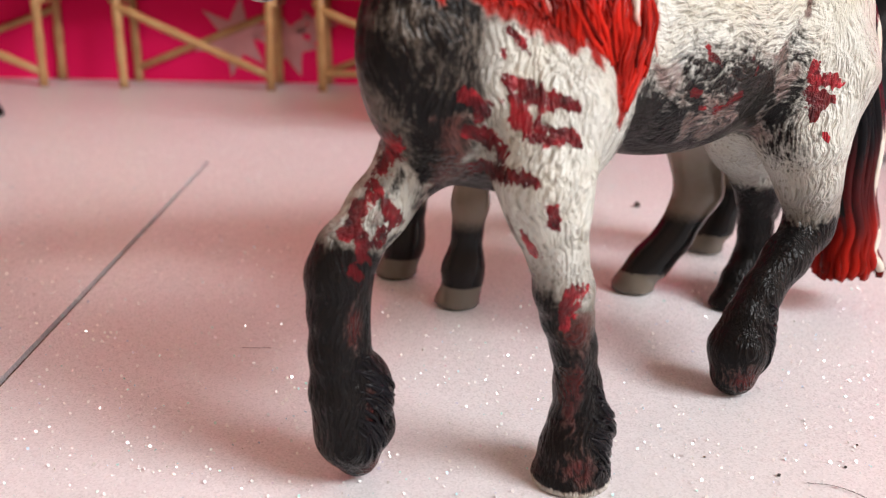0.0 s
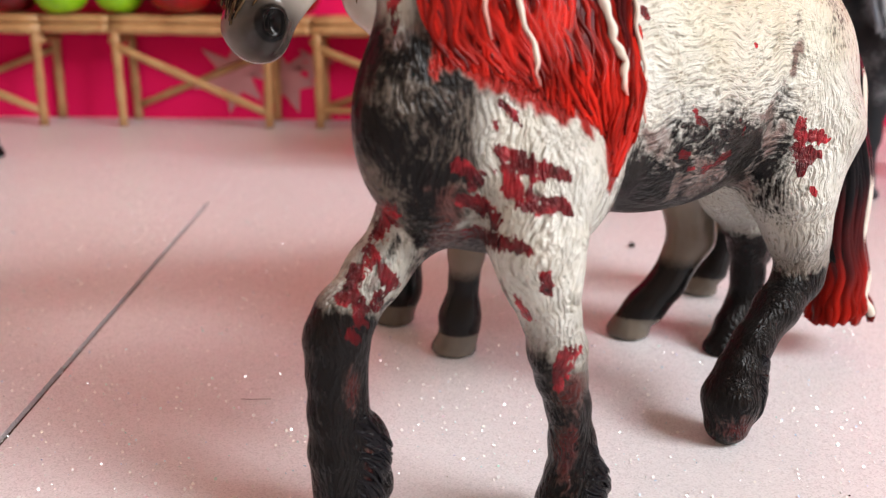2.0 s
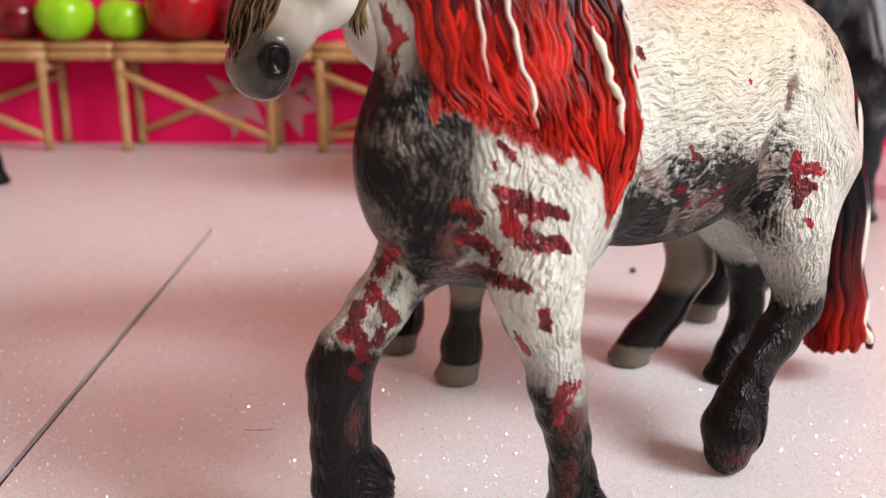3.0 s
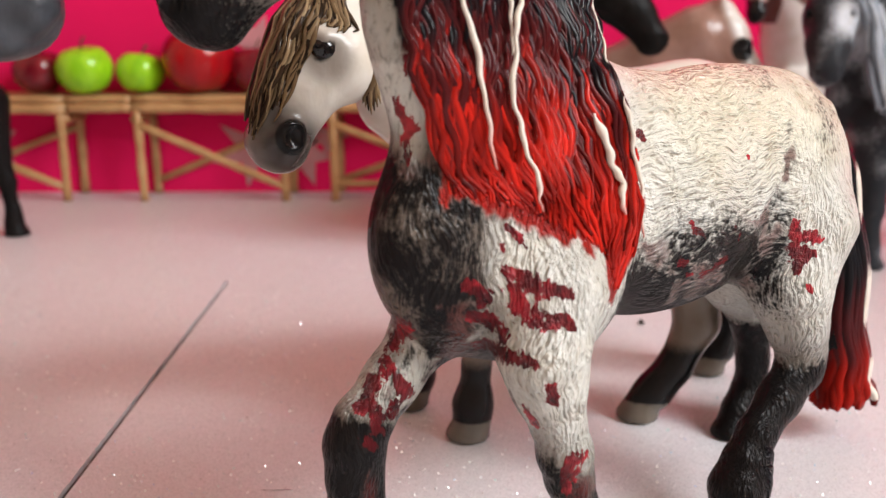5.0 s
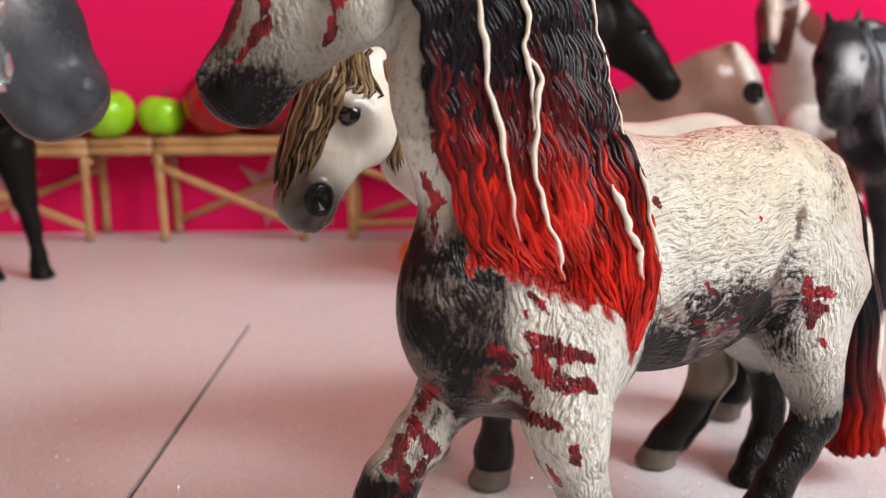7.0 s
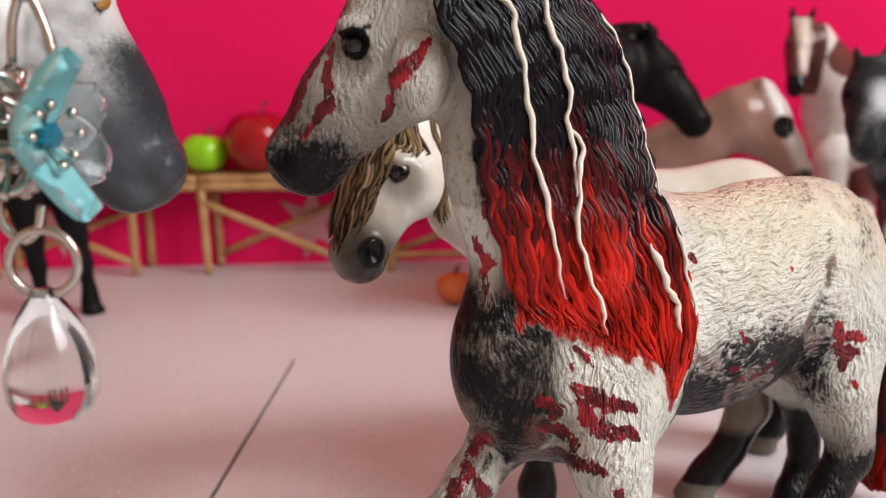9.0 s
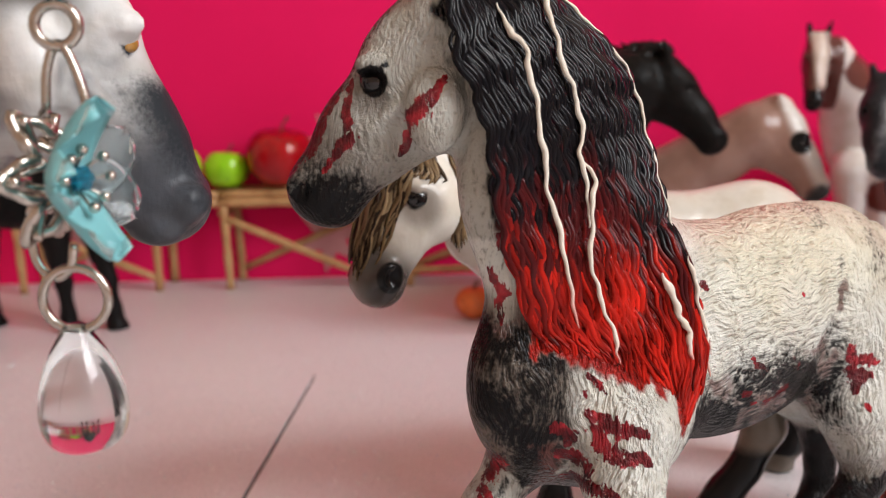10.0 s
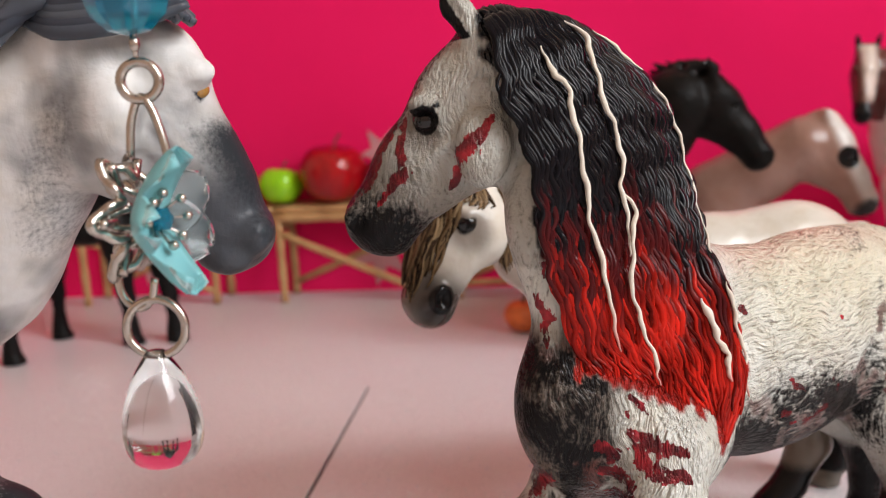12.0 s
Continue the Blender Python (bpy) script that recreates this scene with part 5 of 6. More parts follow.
def build_roan():
    W, c, fig, m = rest_horse((-130, 130, 0), (-205, 80, -2), (-34, 175, 148), 1.0)
    c.ball(W(-168, 142, 72), (30, 17, 23), 6, -0.3)
    c.ball(W(-140, 130, 78), (22, 15, 23), 7, -0.3)
    c.chain([(W(-126, 121, 90), 27), (W(-107, 115, 100), 22.5), (W(-91, 111, 111), 16.0), (W(-77, 108.5, 122), 11)], 6, (0.2, 1, 0), 0.72)
    poll, nose = W(-70, 107, 131), W(-52.6, 117, 91.4)
    sd = np.array([0.42, -0.90, 0])
    at = model_head(c, fig, poll, nose, sd, ears=0.22, thin=0.66, eye_mat=3, eye=(0.37, -0.130, 0.095, 0.042))
    for w in (-1, 1):
        c.ball(at(0.30, 0.20, w * 0.10), (8.0, 4.2, 8.4), 2.5, -0.45)
        c.cone(at(-0.02, 0.24, w * 0.20), 1.6, at(0.34, 0.50, w * 0.16), 1.6, 3.5, cut=True)
        c.cone(at(0.42, 0.03, w * 0.165), 1.0, at(0.66, 0.00, w * 0.13), 0.8, 2.0)
        c.ball(at(0.93, -0.03, w * 0.10), (2.6, 2.4, 3.0), 1.6)
        c.ball(at(0.965, 0.085, w * 0.06), (3.4, 3.0, 2.6), 1.4)
        c.cone(at(1.03, 0.055, w * 0.15), 0.5, at(0.82, 0.11, w * 0.17), 0.5, 0.8, cut=True)
    c.ball(at(0.25, -0.09), (6.0, 5.2, 7.0), 4)
    c.cone(at(0.32, -0.10), 4.2, at(0.72, -0.055), 4.6, 4)
    for w in (-1, 1):
        c.ball(at(0.31, -0.125, w * 0.09), (2.8, 2.0, 1.6), 1.8)
        for k in range(3):
            c.cone(at(0.84 + 0.045 * k, 0.10 - 0.02 * k, w * 0.13), 0.5, at(0.87 + 0.05 * k, -0.02, w * 0.17), 0.4, 1.2, cut=True)
    c.chain([(W(-132, 116, 66), 12), (W(-110, 107, 50), 8.5), (W(-97, 104, 46), 8.0)], 4)
    c.chain([(W(-97, 104, 46), 7.6), (W(-100, 103, 30), 4.5), (W(-106, 103, 20), 5.2), (W(-104, 103, 12), 5)], 3)
    leg(c, [(W(-142, 138, 62), 12), (W(-140, 140, 40), 6.5), (W(-140, 140, 20), 4.5), (W(-140, 140, 8), 5.5)], W(-138, 140, 0), 6.5, (1, -0.2, 0))
    leg(c, [(W(-182, 140, 62), 14), (W(-180, 140, 40), 8), (W(-186, 140, 22), 5), (W(-183, 140, 8), 5.5)], W(-181, 140, 0), 6.5, (1, -0.2, 0))
    leg(c, [(W(-184, 156, 62), 14), (W(-186, 158, 40), 8), (W(-192, 158, 22), 5), (W(-190, 158, 8), 5.5)], W(-188, 158, 0), 6.5, (1, -0.2, 0))
    c.floor_cut(0.0)
    b = np.array([-130, 130, 0.0])

    def painter(v):
        p = v + b
        n = np.array([noise.noise(Vector((q[0] * 0.13, q[1] * 0.13, q[2] * 0.13))) for q in v])
        n2 = np.array([noise.noise(Vector((q[0] * 0.4, q[1] * 0.4, q[2] * 0.4))) for q in v])
        paint = np.array([0.70, 0.69, 0.675]) * np.ones((len(v), 3))
        cloud = np.clip(0.25 + 1.1 * n + 0.35 * n2, 0, 0.85)[:, None]
        paint = paint * (1 - cloud) + np.array([0.20, 0.205, 0.215]) * cloud
        muzzle = soft(-np.linalg.norm(v - nose - np.array([0, 0, -1]), axis=1) - 4 * n, -34, -12)
        paint = paint * (1 - muzzle[:, None]) + np.array([0.055, 0.060, 0.070]) * muzzle[:, None]
        dark = 0.10 + 0.20 * n + 0.12 * n2 + 0.18 * muzzle
        for w in (-1, 1):
            dark = np.maximum(dark, stroke(v, [at(0.34, -0.12, w * 0.12), at(0.41, -0.14, w * 0.11)], 0.8, 0.5))
        fr = (v - at(0.3, -0.25)) @ np.array([0.89, 0, 0.45])
        dark = np.maximum(dark, 0.9 * soft(fr, -13.0, -1.0) * soft(-p[:, 2], -118, -110) * (p[:, 0] > -75))
        # shade between head and neck, painted as a soft dark band
        dark = np.maximum(dark, 0.42 * soft(-np.abs(p[:, 0] + 79 - (p[:, 2] - 105) * 0.35), -10, -1) * soft(-np.abs(p[:, 2] - 106), -22, -8))
        dark = np.maximum(dark, soft(-p[:, 2], -62, -50))
        return paint, np.clip(dark, 0, 1), 0.0

    fig.skin(c, painter)
    slate = [(0.075, 0.085, 0.105), (0.055, 0.062, 0.08), (0.095, 0.105, 0.125)]
    # heavy smooth locks along the crest and one that sweeps forward over the brow
    for i in range(26):
        u = i / 25
        p0 = W(-69 - 40 * u, 109 + 8 * u, 134 - 12 * u * u)
        p = smooth_path([p0, p0 + np.array([-4 - 8 * u, -8.5, 0.5]), p0 + np.array([-12 - 10 * u, -12.5, -4 - 3 * (i % 3)])], 14)
        fig.strand(p, 2.3 * np.interp(np.linspace(0, 1, 14), [0, 0.7, 1], [1, 1, 0.25]), slate[i % 3], 8)
    for i in range(11):
        w = (i - 5) * 1.25
        p = smooth_path([W(-73, 110 + w, 133), W(-66, 109 + w * 0.9, 135.0), W(-60, 107 + w * 0.8, 132.5), W(-54.5 - 0.4 * abs(w), 106 + w * 0.7, 129.5 - 0.4 * (i % 3))], 16)
        fig.strand(p, 1.9 * np.interp(np.linspace(0, 1, 16), [0, 0.6, 1], [1, 1, 0.3]), slate[i % 3], 8)
    for i in range(8):
        p = smooth_path([W(-80 + i, 101.5, 130.0 + 0.9 * i), W(-72, 99.2, 128.2 + 1.0 * i), W(-62, 99.8, 128.8 + 1.0 * i), W(-53.5 - 0.3 * i, 102, 131.0 + 0.7 * i)], 20)
        fig.strand(p, 1.55 * np.interp(np.linspace(0, 1, 20), [0, 0.25, 0.75, 1], [0.3, 1, 1, 0.35]), slate[i % 3], 8)
    fig.finish("toy_horse", [M_ROAN, M_HAIR, M_EYE, M_AMBER], m, "light grey roan plastic horse figure with charcoal muzzle and slate mane")


def build_far(base, lo, hi, body, legs, neck, poll, nose, side, painter, hair, label, ears=0.22, cell=1.4, eye=(0.345, -0.015, 0.120, 0.05), tufts=(), mane=None, thin=0.7, mats=None, jaw=1.0):
    W, c, fig, m = rest_horse(base, lo, hi, cell)
    for p, r, yaw in body:
        c.ball(W(*p), r, 6, yaw)
    c.chain([(W(*p), r) for p, r in neck], 5)
    pl, ns = W(*poll), W(*nose)
    at = model_head(c, fig, pl, ns, np.array(side, float), ears=ears, thin=thin, eye=eye, jaw=jaw)
    for pts, foot, toe in legs:
        leg(c, [(W(*p), r) for p, r in pts], W(*foot), 5.8, toe)
    c.floor_cut(0.0)
    fig.skin(c, lambda v: painter(v + np.array(base, float), v, at, ns))
    if mane:
        crest, ends, count, rad = mane
        hanging_mane(fig, [W(*p) for p in crest], [W(*p) for p in ends], count, hair, rad, 7, wave=1.0)
    for i in range(26 if tufts else 0):
        q = smooth_path([W(*p) for p in tufts], 26)
        up = np.array([-0.35 + 0.4 * math.sin(i * 2.4), 0.3 * math.cos(i * 1.7), 1.0])
        fig.strand(smooth_path([q[i], q[i] + up * 2.6, q[i] + up * (4.6 + 1.6 * math.sin(i * 3.1)) + np.array([-2.5, 0, -0.5])], 8), 1.5 * np.interp(np.linspace(0, 1, 8), [0, 0.5, 1], [1, 0.9, 0.15]), hair[i % len(hair)])
    fig.finish("toy_horse", mats or [M_ROAN, M_HAIR, M_EYE], m, label)


def standing(x, y, top, dx, dy, spread=0.0, r=1.0):
    """A straight standing leg from the trunk to the table."""
    return ([((x, y, top), 11 * r), ((x + dx * 0.4, y + dy * 0.4, top * 0.62), 6.0 * r), ((x + dx * 0.7, y + dy * 0.7, top * 0.46), 4.2 * r), ((x + dx * 0.8, y + dy * 0.8, top * 0.40), 4.5 * r), ((x + dx * 0.85, y + dy * 0.85, top * 0.30), 3.3 * r), ((x + dx, y + dy, 12), 3.6 * r), ((x + dx, y + dy, 8), 4.8 * r)], (x + dx + spread, y + dy, 0), (1, -0.3, 0))


def coat(colour, legs=None, dark=0.0, legs_up=40):
    def painter(p, v, at, ns):
        paint = np.array(colour) * np.ones((len(v), 3))
        if legs is not None:
            t = soft(-p[:, 2], -legs_up - 14, -legs_up + 4)[:, None]
            paint = paint * (1 - t) + np.array(legs) * t
        return paint, dark, 0.0
    return painter


def paint_cream(p, v, at, ns):
    paint = np.array([0.30, 0.170, 0.132]) * np.ones((len(v), 3))
    face = soft((v - at(0.4, -0.12)) @ unit(at(0.4, -0.3) - at(0.4, 0.0)), -7.5, -2.5)[:, None] * (p[:, 0] > 106)[:, None]
    paint = paint * (1 - face) + np.array([0.70, 0.67, 0.63]) * face
    dark = soft(-np.linalg.norm(v - at(0.46, -0.03, 0.16), axis=1), -6.5, -3.0)
    dark = np.maximum(dark, 0.7 * soft(-np.linalg.norm(v - ns, axis=1), -9, -5))
    crest = soft(-np.linalg.norm(p - np.array([97, 366, 84]), axis=1), -7, -2) * 0.6
    return paint, np.maximum(dark, crest), 0.0


def paint_pinto(p, v, at, ns):
    n = np.array([noise.noise(Vector((q[0] * 0.06 + 4, q[1] * 0.06, q[2] * 0.05))) for q in v])
    t = soft(n, 0.10, 0.18)[:, None]
    paint = np.array([0.15, 0.045, 0.035]) * t + np.array([0.80, 0.76, 0.72]) * (1 - t)
    hd = ((p[:, 2] > 92) & (p[:, 0] < 154))[:, None]
    blaze = soft(-np.abs(p[:, 0] - 142.5), -4.5, -2.5)[:, None] * soft(p[:, 2], 100, 106)[:, None]
    paint = np.where(hd, np.array([0.13, 0.045, 0.035]) * (1 - blaze) + np.array([0.72, 0.62, 0.55]) * blaze, paint)
    dark = soft(-np.linalg.norm(v - ns, axis=1), -11, -6)
    dark = np.maximum(dark, soft(p[:, 2], 127, 130))
    return paint, dark, 0.0


def paint_iron(p, v, at, ns):
    n = np.array([noise.noise(Vector((q[0] * 0.09, q[1] * 0.09, q[2] * 0.09))) for q in v])
    paint = np.array([0.52, 0.55, 0.60]) * np.ones((len(v), 3))
    dark = np.clip(0.80 + 0.35 * n, 0, 1)
    u = unit(at(1, 0) - at(0, 0))
    down, out = (v - at(0, 0)) @ u, (v - at(0, 0)) @ unit(at(0, 0, 1) - at(0, 0))
    # silvery highlights painted on one side of the face and on the neck
    bright = 0.72 * soft(out + 3 * n, -4.0, 5.5) * soft(down + 4 * n, 4, 15) * soft(-down + 3 * n, -31, -18)
    bright = np.maximum(bright, 0.8 * soft(-np.linalg.norm((p - np.array([164, 338, 74])) / np.array([11, 12, 16]), axis=1), -1.3, -0.6))
    return paint, np.clip(dark - 0.7 * bright, 0, 1), 0.0


def build_others():
    build_far((30, 385, 0), (-10, 315, -2), (92, 450, 134),
              [((34, 400, 74), (34, 16, 21), 1.15), ((24, 362, 76), (20, 15, 21), 1.15)],
              [standing(26, 356, 60, 2, -2), standing(38, 366, 60, 2, 2), standing(38, 424, 60, 2, 6), standing(50, 420, 60, 2, 6)],
              [((22, 356, 84), 21), ((32, 343, 97), 18), ((43, 335, 107), 14.5)], (57, 331, 116), (75.5, 329, 84), (0.05, -1, 0),
              coat((0.006, 0.005, 0.0045)), [(0.008, 0.007, 0.007), (0.014, 0.011, 0.011)],
              "black plastic horse figure with short upright mane", ears=0.27, mats=[M_GLOSS, M_HAIR, M_EYE], tufts=[(58, 331, 119), (49, 333, 119.5), (40, 338, 118), (28, 347, 111)], mane=([(56, 331, 122), (44, 335, 122), (30, 344, 114), (20, 352, 104)], [(46, 329, 116), (34, 330, 108), (20, 336, 98), (10, 344, 90)], 30, 2.2))
    build_far((60, 380, 0), (-2, 340, -2), (138, 412, 112),
              [((40, 384, 58), (34, 15, 17), -0.1), ((66, 380, 60), (18, 13, 17), -0.1), ((18, 388, 58), (16, 14, 18), 0)],
              [standing(66, 372, 48, 2, 0), standing(70, 388, 48, 2, 0), standing(16, 378, 48, -3, 0), standing(14, 396, 48, -3, 0)],
              [((66, 380, 66), 16), ((84, 374, 78), 13), ((99, 369, 87), 12.5)], (108.5, 367, 98), (121.5, 356, 61), (-0.20, -0.97, 0),
              paint_cream, [(0.36, 0.22, 0.16), (0.5, 0.36, 0.28), (0.16, 0.08, 0.06)], "pale pinkish dun plastic horse figure with white blaze", ears=0.09, jaw=1.35, mats=[M_SMOOTH, M_HAIR, M_EYE], eye=(0.46, -0.03, 0.120, 0.035), mane=([(104, 371, 98), (94, 374, 94), (80, 379, 86)], [(96, 377, 88), (88, 380, 82), (76, 385, 74)], 22, 1.4))
    build_far((160, 450, 0), (120, 405, -2), (215, 490, 146),
              [((172, 462, 76), (18, 15, 22), 0.9), ((186, 470, 76), (20, 15, 21), 0.9)],
              [standing(166, 446, 60, -2, -3), standing(178, 442, 60, 2, -2), standing(190, 476, 60, 2, 0), standing(200, 466, 60, 2, 0)],
              [((170, 456, 88), 18), ((160, 446, 104), 13), ((150, 436, 117), 10)], (143, 432, 126), (138, 421, 94), (1, -0.1, 0),
              paint_pinto, [(0.3, 0.1, 0.08)], "brown and white pinto plastic horse figure facing the table", ears=0.30, mats=[M_SMOOTH, M_HAIR, M_EYE])
    build_far((165, 355, 0), (116, 310, -2), (236, 410, 128),
              [((186, 366, 68), (32, 15, 20), 0.3), ((164, 354, 68), (19, 14, 20), 0.3)],
              [standing(163, 343, 56, -1, -4, 0.0), standing(170, 362, 56, 2, 2), standing(206, 364, 56, 2, 0), standing(212, 380, 56, 2, 0)],
              [((166, 354, 78), 17), ((160, 351, 92), 13), ((152, 348, 100), 10)], (142, 346, 106), (134.5, 326, 73), (0.93, -0.36, 0),
              paint_iron, [(0.20, 0.23, 0.27), (0.36, 0.39, 0.43), (0.05, 0.055, 0.065), (0.28, 0.31, 0.35)], "dark iron-grey plastic horse figure with silvery wavy mane", ears=0.25, thin=1.0, mats=[M_ROAN, M_HAIR, M_AMBER],
              mane=([(148, 343, 109), (156, 343, 105), (168, 348, 95)], [(155, 329, 66), (163, 329, 58), (176, 332, 54)], 46, 1.6))
    build_far((-235, 392, 0), (-300, 340, -2), (-174, 430, 134),
              [((-236, 392, 72), (32, 16, 21), 0.1)],
              [standing(-203, 396, 60, 6, 1, 0, 0.9), standing(-219, 388, 60, 1, 4, 0, 0.9), standing(-262, 366, 60, -1, -6, 0, 0.85), standing(-262, 404, 60, -3, 3, 0, 0.85)],
              [((-212, 392, 84), 16), ((-226, 398, 102), 12), ((-232, 400, 112), 9)], (-236, 402, 118), (-262, 404, 90), (0, -1, 0),
              coat((0.009, 0.008, 0.008)), [(0.012, 0.011, 0.012)], "black plastic horse figure standing near the trestle", mats=[M_GLOSS, M_HAIR, M_EYE])


build_pony()
build_roan()
build_others()


# ---------------------------------------------------------------- trestle table with apples
def pole(name, parent, a, b, r, bend=0.0):
    a, b = np.asarray(a, float) * 0.001, np.asarray(b, float) * 0.001
    n = 9
    p = smooth_path([a, (a + b) / 2 + np.array([0, 0, bend]), b], n)
    rr = r * 0.001 * (1 + 0.10 * np.sin(np.arange(n) * 2.1 + a[0] * 900))
    return part(name, tube_bm(bmesh.new(), p, rr, 10), M_BAMBOO, parent, smooth=True)


def trestle(x0, x1, low_rail=False):
    t = thing("trestle_table", (x0 * 0.001, 0.495, 0), "rustic bamboo trestle table with diagonal braces", "table", "bamboo tables")
    L = x1 - x0
    for y in (-14, 11):
        pole("rail", t, (-2, y, 50), (L + 2, y, 49.5), 2.7)
        pole("leg", t, (2, y, 0), (1.5, y, 49), 2.3)
        pole("leg", t, (L - 2, y, 0), (L - 1.5, y, 49), 2.3)
    pole("brace", t, (2, -14.0, 41), (L - 2, -14.0, 7), 2.1)
    pole("brace", t, (L - 2, 11, 38), (2, 11, 7), 1.9)
    pole("end_rail", t, (0, -14, 44), (0, 11, 44), 2.4)
    pole("end_rail", t, (L, -14, 44), (L, 11, 44), 2.4)
    if low_rail:
        pole("rail", t, (2, -14, 9), (L - 2, -14, 9.5), 1.9)
    for y in np.linspace(-13, 10, 6):
        pole("slat", t, (-1, y, 54.6), (L + 1, y, 54.4), 2.3)
    return t


def apple(x, y, r, skin, label, tilt=(0, 0), base_z=56.5):
    a = thing("apple", (x * 0.001, y * 0.001, base_z * 0.001), label, "apple", "toy apples")
    ang, rows = 24, 16
    bm = bmesh.new()
    rings = []
    for i in range(rows + 1):
        th = math.pi * i / rows
        rr = r * math.sin(th) * (1 + 0.06 * math.cos(th))
        z = r * (0.95 * math.cos(th) - 0.30 * math.exp(-(th / 0.42) ** 2) + 0.16 * math.exp(-((math.pi - th) / 0.4) ** 2))
        rings.append([bm.verts.new((0.001 * rr * (1 + 0.02 * math.cos(5 * q * 2 * math.pi / ang)) * math.cos(q * 2 * math.pi / ang), 0.001 * rr * math.sin(q * 2 * math.pi / ang), 0.001 * (z + r * 0.93))) for q in range(ang)])
    for r0, r1 in zip(rings, rings[1:]):
        for q in range(ang):
            bm.faces.new((r0[q], r1[q], r1[(q + 1) % ang], r0[(q + 1) % ang]))
    bmesh.ops.remove_doubles(bm, verts=bm.verts[:], dist=1e-6)
    part("flesh", bm, skin, a, smooth=True)
    p = np.array([(0, 0, 1.55 * r), (0.05 * r, 0, 1.85 * r), (0.2 * r, 0.02 * r, 2.1 * r)]) * 0.001
    part("stalk", tube_bm(bmesh.new(), smooth_path(p, 6), [0.0006] * 6, 6), M_STALK, a, "thin brown stalk", True)
    a.rotation_euler = (radians(tilt[0]), radians(tilt[1]), 0)
    return a


trestle(-168, -87)
trestle(-292, -206)
trestle(-64, 30, True)
for mid, half in ((-187, 17.5), (-75.5, 9.0)):
    bridge = thing("bamboo_rails", (mid * 0.001, 0.495, 0), "bamboo rails laid between two trestle tables", "rails", "bamboo rails")
    for y in (-14, 11):
        pole("rail", bridge, (-half, y, 49.8), (half, y, 50), 2.4)
    for y in np.linspace(-13, 10, 6):
        pole("slat", bridge, (-half, y, 54.6), (half, y, 54.4), 2.2)
apple(-193, 488, 14.6, M_GREEN, "shiny lime-green apple on the bamboo table", (8, -4))
apple(-167, 489, 12.6, M_GREEN, "small shiny lime-green apple on the bamboo table", (-6, 6))
apple(-135, 490, 19.5, M_RED, "large glossy red apple on the bamboo table", (4, 5))
apple(-104, 491, 14.0, M_DEEP, "dark red apple on the bamboo table", (-5, 0))
apple(-222, 492, 13.5, M_DEEP, "dark red apple on the bamboo table", (5, 5))
apple(143, 432, 23.0, M_RED, "large red apple standing on the glitter sheet", (6, 10), 0.0)
apple(204, 440, 10.5, M_RED, "small red apple standing on the glitter sheet", (0, 8), 0.0)
apple(-74, 491, 13.0, M_RED, "glossy red apple on the bamboo table", (3, 0))


# ---------------------------------------------------------------- paper stars on the wall
def paper_star(x, z, r, turn):
    bm = bmesh.new()
    n = 12
    vs = [bm.verts.new((r * 0.001 * (1.0 if i % 2 == 0 else 0.42) * math.cos(2 * math.pi * i / n + turn) * (1 + 0.15 * math.sin(i * 2.3)), 0, r * 0.001 * (1.0 if i % 2 == 0 else 0.42) * math.sin(2 * math.pi * i / n + turn))) for i in range(n)]
    f = bm.faces.new(vs)
    e = bmesh.ops.extrude_face_region(bm, geom=[f])
    bmesh.ops.translate(bm, verts=[v for v in e["geom"] if isinstance(v, bmesh.types.BMVert)], vec=(0, 0.0006, 0))
    bmesh.ops.recalc_face_normals(bm, faces=bm.faces[:])
    ob = link_bm("paper_star", bm, M_PAPER)
    ob.location = (x * 0.001, WALL_Y - 0.0047, z * 0.001)
    return tagged(ob, "pale pink cut-paper star stuck to the red wall", "paper star", "paper stars")


paper_star(-112, 24, 22, 0.35)
paper_star(-84, 22, 20, 0.9)
paper_star(-68, 30, 12, 0.2)
paper_star(-262, 26, 20, 0.5)
# added stand-in for a pale tip like a horse's ear behind the apples
paper_star(-107, 84, 16, 2.15)


# ---------------------------------------------------------------- hanging pendant
def ring_bm(c, r, tube, turn=0.0, n=28, squash=1.0):
    a = np.linspace(0, 2 * np.pi, n, endpoint=False)
    p = np.stack([np.cos(a) * r * math.cos(turn), np.cos(a) * r * math.sin(turn), np.sin(a) * r * squash], -1) + np.asarray(c)
    return tube_bm(bmesh.new(), p * 0.001, [tube * 0.001] * n, 8, closed=True)


def ball_bm(c, r, seg=14, sub=None):
    bm = bmesh.new()
    if sub is None:
        bmesh.ops.create_uvsphere(bm, u_segments=seg, v_segments=seg // 2 + 2, radius=1.0)
    else:
        bmesh.ops.create_icosphere(bm, subdivisions=sub, radius=1.0)
    bmesh.ops.transform(bm, verts=bm.verts[:], matrix=Matrix.LocRotScale(Vector(c) * 0.001, None, Vector(np.broadcast_to(r, 3).tolist()) * 0.001))
    return bm


